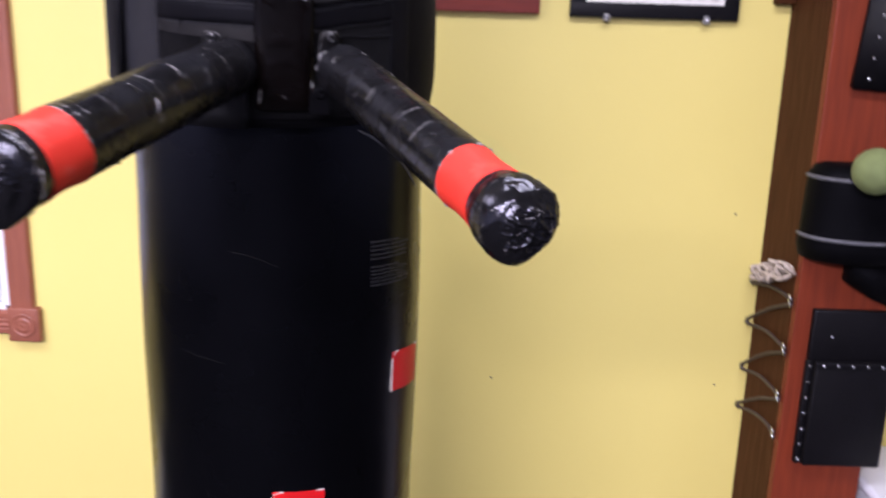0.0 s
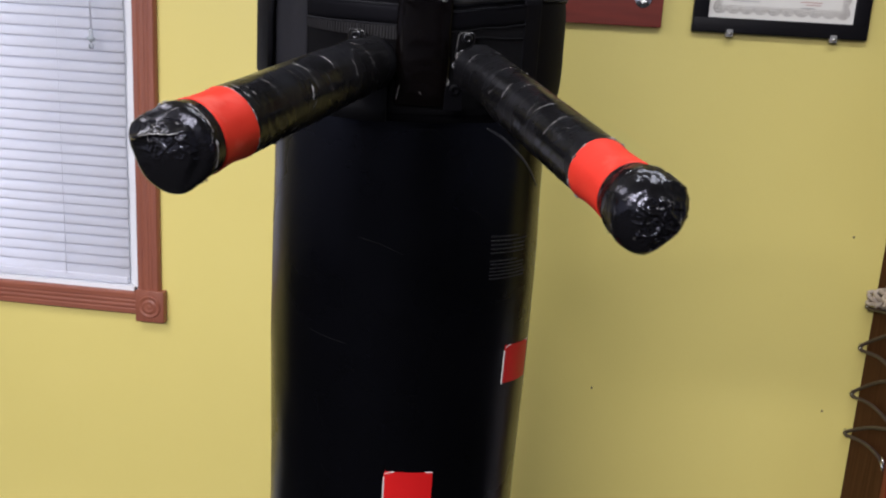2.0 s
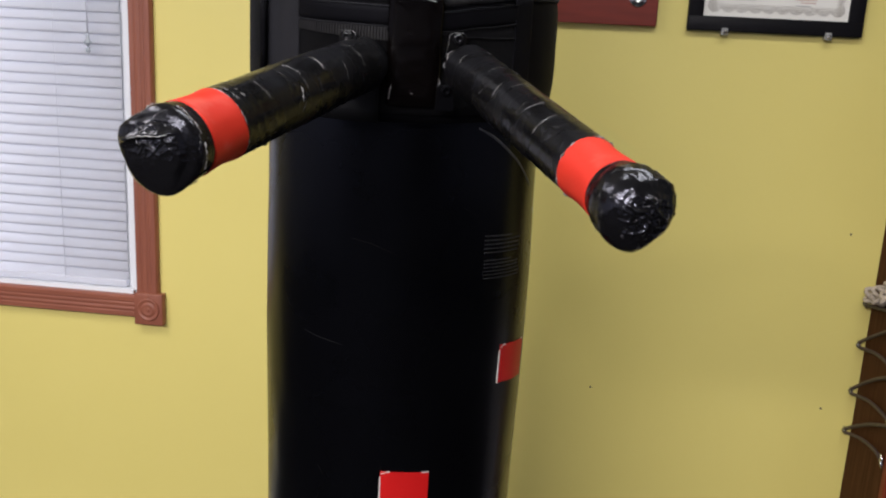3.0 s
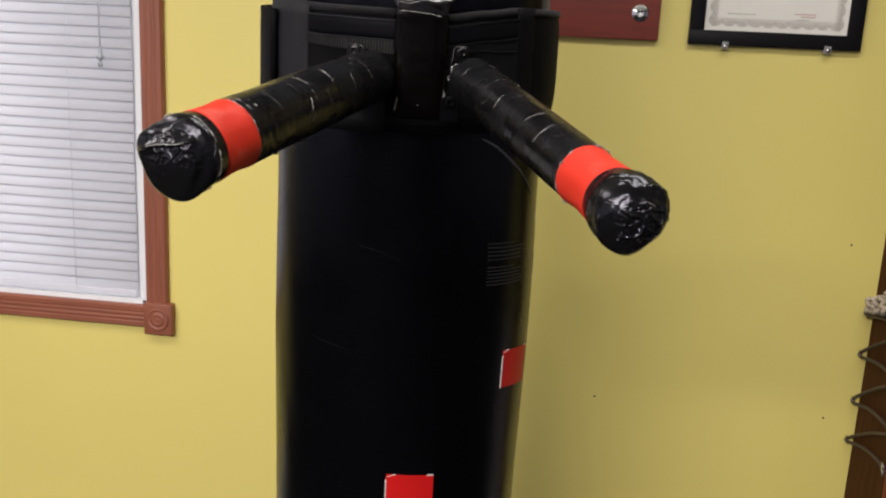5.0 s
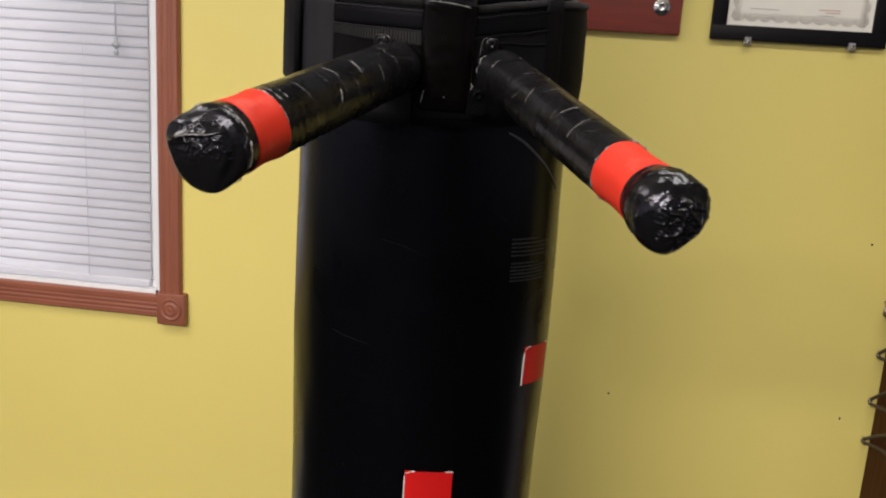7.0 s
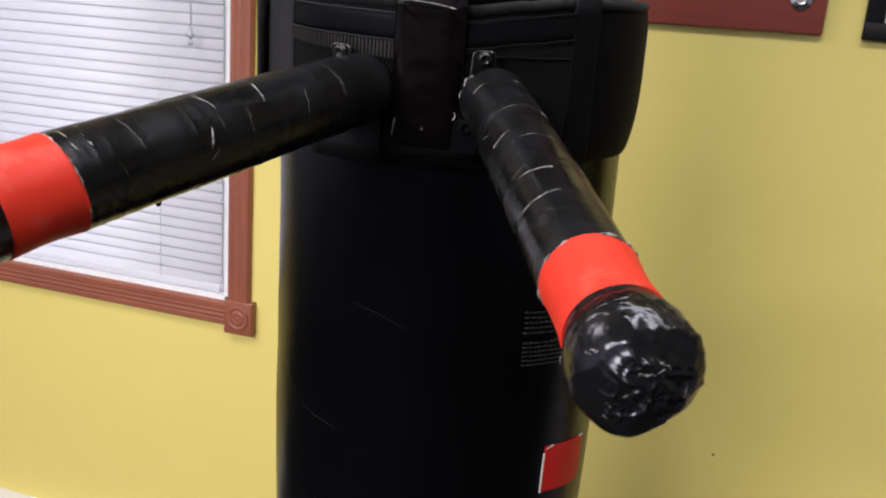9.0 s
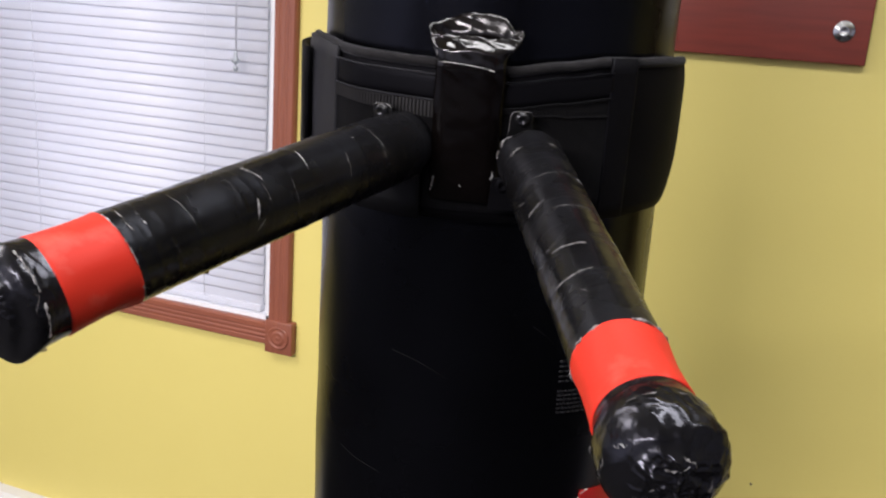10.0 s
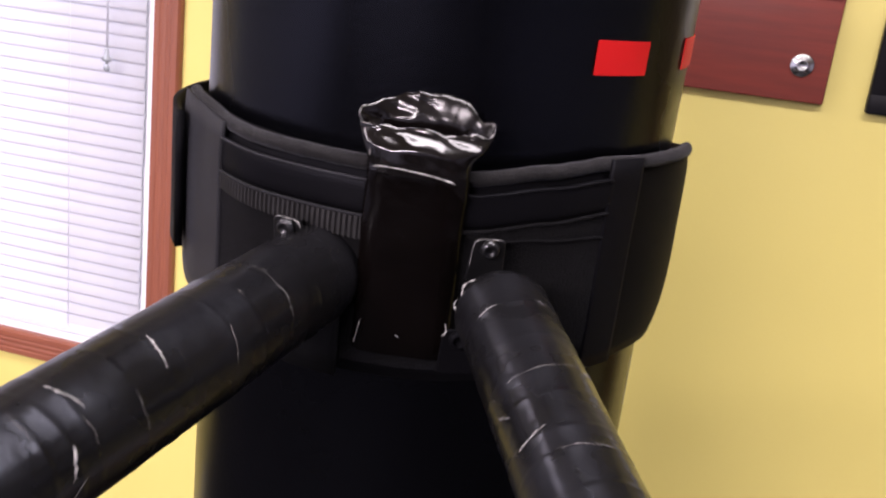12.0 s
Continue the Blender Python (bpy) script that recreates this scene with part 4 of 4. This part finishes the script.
def bracket(p, face_deg, tilt=0.0, steel=None):
    """A tab with rounded top and a round-headed socket bolt."""
    bm = bmesh.new()
    out = []
    w, h, cr = 0.0094, 0.0140, 0.0045
    for side, first_an in ((1, 0), (-1, 90)):
        for t in range(5):
            an = radians(first_an + 22.5 * t)
            out.append((side * (w - cr) + cr * math.cos(an), h - cr + cr * math.sin(an)))
    out += [(-w * 1.15, -0.014), (w * 1.15, -0.014)]
    loft([[Vector((x, y, z)) for x, z in out] for y in (-0.0013, 0.0013)], bm)
    bmesh.ops.recalc_face_normals(bm, faces=bm.faces)
    bmesh.ops.bevel(bm, geom=list(bm.edges), offset=0.0006, segments=1, affect="EDGES")
    ob = part("bracket", bm, steel or BLACK_STEEL, belt, "black steel bracket tab", smooth=False)
    ob.matrix_basis = Matrix.Translation(loc(*p)) @ pose(0, 0, 0, tilt, 0, face_deg + 90)
    if steel is None:
        rim = spline([(-w * 1.05, -0.0016, -0.004), (-w, -0.0016, h - cr), (-w + cr * 0.3, -0.0016, h - cr * 0.3), (-w + cr, -0.0016, h), (0, -0.0016, h + 0.0003), (w - cr, -0.0016, h), (w - cr * 0.3, -0.0016, h - cr * 0.3), (w, -0.0016, h - cr)], 5)
        part("worn_rim", tube(rim[:-8] if face_deg > 280 else rim[12:], lambda i, a: 0.00032 * (0.4 + 1.6 * abs(noise.noise(Vector((i * 0.3, face_deg, 0))))), 6), TEAR_AND_GLINT, ob, "bright worn rim")
    head = [(0.0058, 0), (0.0058, 0.0015), (0.0048, 0.0034), (0.0030, 0.0042), (0.0028, 0.0020), (0.0006, 0.0020)]
    bo = part("bolt", revolve(head, 20), steel or BLACK_STEEL, ob, "round steel bolt head")
    bo.matrix_basis = pose(0, -0.0013, 0.008, 90, 0, 0)
    return ob


bracket((-0.203, 0.824, 1.537), 262, 12)
bracket((-0.089, 0.845, 1.540), 294, 12)
lower = bracket((-0.098, 0.836, 1.484), 290, 0, FABRIC)
part("base_plate", curved_sheet(252, 271, 1.470, 1.530, 0.0165, 0.003, 10, 4, 0.0, pad_out), PLATE, belt, "dull black mounting plate")

# ---- wooden post with leather gear ----
post = thing("gear_post", pose(0.874, WY, 0), "orange-red wooden post with dark sides for leather gear", "post")
part("front_board", box(-0.095, 0.095, -0.239, -0.215, 0, 2.2, 0.004), POST_FRONT, post, "orange-red stained board", smooth=False)
part("side_panel", box(-0.095, -0.075, -0.2145, -0.0005, 0, 2.2, 0.002), POST_SIDE, post, "dark brown side", smooth=False)
part("side_panel", box(0.075, 0.095, -0.2145, -0.0005, 0, 2.2, 0.002), POST_SIDE, post, "dark brown side", smooth=False)
part("side_block", box(-0.137, -0.0955, -0.03, -0.0005, 1.622, 1.76, 0.003), POST_SIDE, post, "small dark brown wooden block")

FY = WY - 0.239


def studs(parent, points, r=0.0042):
    first = None
    for x, y, z in points:
        if first is None:
            first = part("stud", revolve([(r, 0), (r * 0.9, r * 0.4), (r * 0.5, r * 0.75), (r * 0.1, r * 0.85)], 12), STEEL, parent, "bright metal stud")
            first.matrix_basis = pose(x, y, z, 90, 0, 0)
        else:
            share("stud", first, parent, pose(x, y, z, 90, 0, 0), "bright metal stud")


pouch = thing("leather_bracer", pose(0.90, FY, 0.655), "black leather bracer with metal studs laced round the post", "bracer")
part("lower_plate", box(-0.075, 0.092, -0.028, -0.0005, 0, 0.240, 0.006), LEATHER, pouch)
part("upper_plate", box(-0.088, 0.092, -0.018, -0.0005, 0.238, 0.352, 0.005), LEATHER, pouch)
part("edge_strip", box(-0.089, -0.074, -0.016, -0.0005, 0.0, 0.239, 0.004), LEATHER, pouch)
part("seam_strip", box(-0.075, 0.092, -0.031, -0.0285, 0.226, 0.240, 0.001), LEATHER, pouch)
studs(pouch, [(-0.06 + 0.031 * i, -0.0312, 0.2335) for i in range(5)])
studs(pouch, [(-0.0815, -0.0162, 0.010 + 0.036 * i) for i in range(7)])
studs(pouch, [(-0.045, -0.0182, 0.293)])
plate = thing("leather_shoulder_plate", pose(0.921, FY, 1.462), "black leather plate with a row of metal studs", "armour plate")
sp = bmesh.new()
loft([[Vector((x, y, z)) for x, z in ((-0.098, 0.0), (0.09, -0.015), (0.10, 0.3), (-0.075, 0.3), (-0.088, 0.12))] for y in (-0.022, -0.0005)], sp)
bmesh.ops.recalc_face_normals(sp, faces=sp.faces)
bmesh.ops.bevel(sp, geom=list(sp.edges), offset=0.004, segments=2, affect="EDGES")
part("plate", sp, LEATHER, plate)
studs(plate, [(-0.070 + 0.004 * i, -0.0222, 0.018 + 0.040 * i) for i in range(7)])

collar = thing("padded_collar", pose(0.884, FY, 1.22), "black padded collar with grey piping round the post", "pad")


def ellipse_ring(rx, ry, z, n=40):
    return [Vector((rx * math.cos(t), -ry * abs(math.sin(t)) ** 0.8 if t <= math.pi else -0.001, z)) for t in [math.pi * i / n for i in range(n + 1)]]


cl = [(0.100, 0.06, -0.105), (0.118, 0.085, -0.098), (0.126, 0.095, -0.07), (0.122, 0.092, -0.052), (0.121, 0.092, 0.0), (0.119, 0.09, 0.055), (0.117, 0.088, 0.074), (0.108, 0.078, 0.090), (0.09, 0.05, 0.096)]
cb = loft([ellipse_ring(*q) for q in cl])
bmesh.ops.recalc_face_normals(cb, faces=cb.faces)
part("pad", cb, FABRIC, collar)
for zz, q in ((-0.052, (0.124, 0.094)), (0.068, (0.119, 0.090))):
    part("piping", tube(ellipse_ring(q[0], q[1], zz), 0.0042, 8), GREY_PIPE, collar, "grey piping")
fold = loft([[Vector((x, y, z)) for y, z in ((-0.002, -0.105), (-0.055, -0.10), (-0.06, -0.125 - dz), (-0.03, -0.15 - dz), (-0.002, -0.15 - dz))] for x, dz in ((-0.02, 0.0), (0.03, 0.03), (0.08, 0.05), (0.11, 0.05))])
bmesh.ops.recalc_face_normals(fold, faces=fold.faces)
part("hanging_fold", fold, FABRIC, collar, "hanging black strap end")

ball = part("foam_ball", revolve([(0.044 * math.sin(math.pi * i / 20) + 0.0003, -0.044 * math.cos(math.pi * i / 20)) for i in range(21)], 32), FELT)
ball.matrix_world = pose(0.842, FY - 0.128, 1.317)
tagged(ball, "green felt ball against the padded collar", "ball")

# lacing across the side of the post
lace = thing("lacing", pose(0.766, WY, 0), "dark leather lacing through metal rings on the post", "lacing")
zl = [0.9966, 0.8987, 0.784, 0.685]
zr = [1.0157, 0.907, 0.799, 0.711]
pts = [(0.0, -0.04, 1.03)]
for l, r in zip(zl, zr):
    pts += [(-0.009, -0.017, l), (0.004, -0.10, (l + r) / 2 + 0.004), (0.003, -0.19, r + 0.004), (0.006, -0.226, r - 0.006), (0.004, -0.12, r - 0.052)]
part("lace", tube(spline(pts[:-1], 8), 0.0042, 8), LACE, lace)
ringmesh = None
for k, (y, z) in enumerate([(-0.017, q) for q in zl] + [(-0.226, q) for q in zr]):
    for dz in ((0,) if k < 4 else (-0.006, 0.006)):
        m = pose(-0.006 if k < 4 else 0.004, y, z + dz, 20, 70, 0)
        if ringmesh is None:
            loop = [(0.0085 * math.cos(2 * math.pi * i / 16), 0.0085 * math.sin(2 * math.pi * i / 16), 0) for i in range(17)]
            ringmesh = part("ring", tube(loop, 0.0028, 6), STEEL, lace, "bright metal ring")
            ringmesh.matrix_basis = m
        else:
            share("ring", ringmesh, lace, m, "bright metal ring")
knot = []
for i in range(90):
    t = i / 89
    knot.append((-0.004 + 0.014 * math.sin(i * 0.9), -0.03 - 0.18 * t + 0.018 * math.sin(i * 0.63), 1.082 - 0.066 * (1 - t) + 0.013 * math.sin(i * 0.63 + 1.2) + 0.006 * math.sin(i * 0.23)))
part("knotted_cord", tube(spline(knot, 3), 0.005, 7), ROPE, lace, "pale knotted cord")

# ---- white bin beside the post ----
bin_ = thing("storage_bin", pose(1.24, 1.72, 0), "white plastic storage bin on the floor", "bin")
part("body", box(-0.24, 0.24, -0.17, 0.17, 0.0, 0.575, 0.03, 3), BIN, bin_)
part("rim", box(-0.255, 0.255, -0.185, 0.185, 0.572, 0.60, 0.012, 3), BIN, bin_)
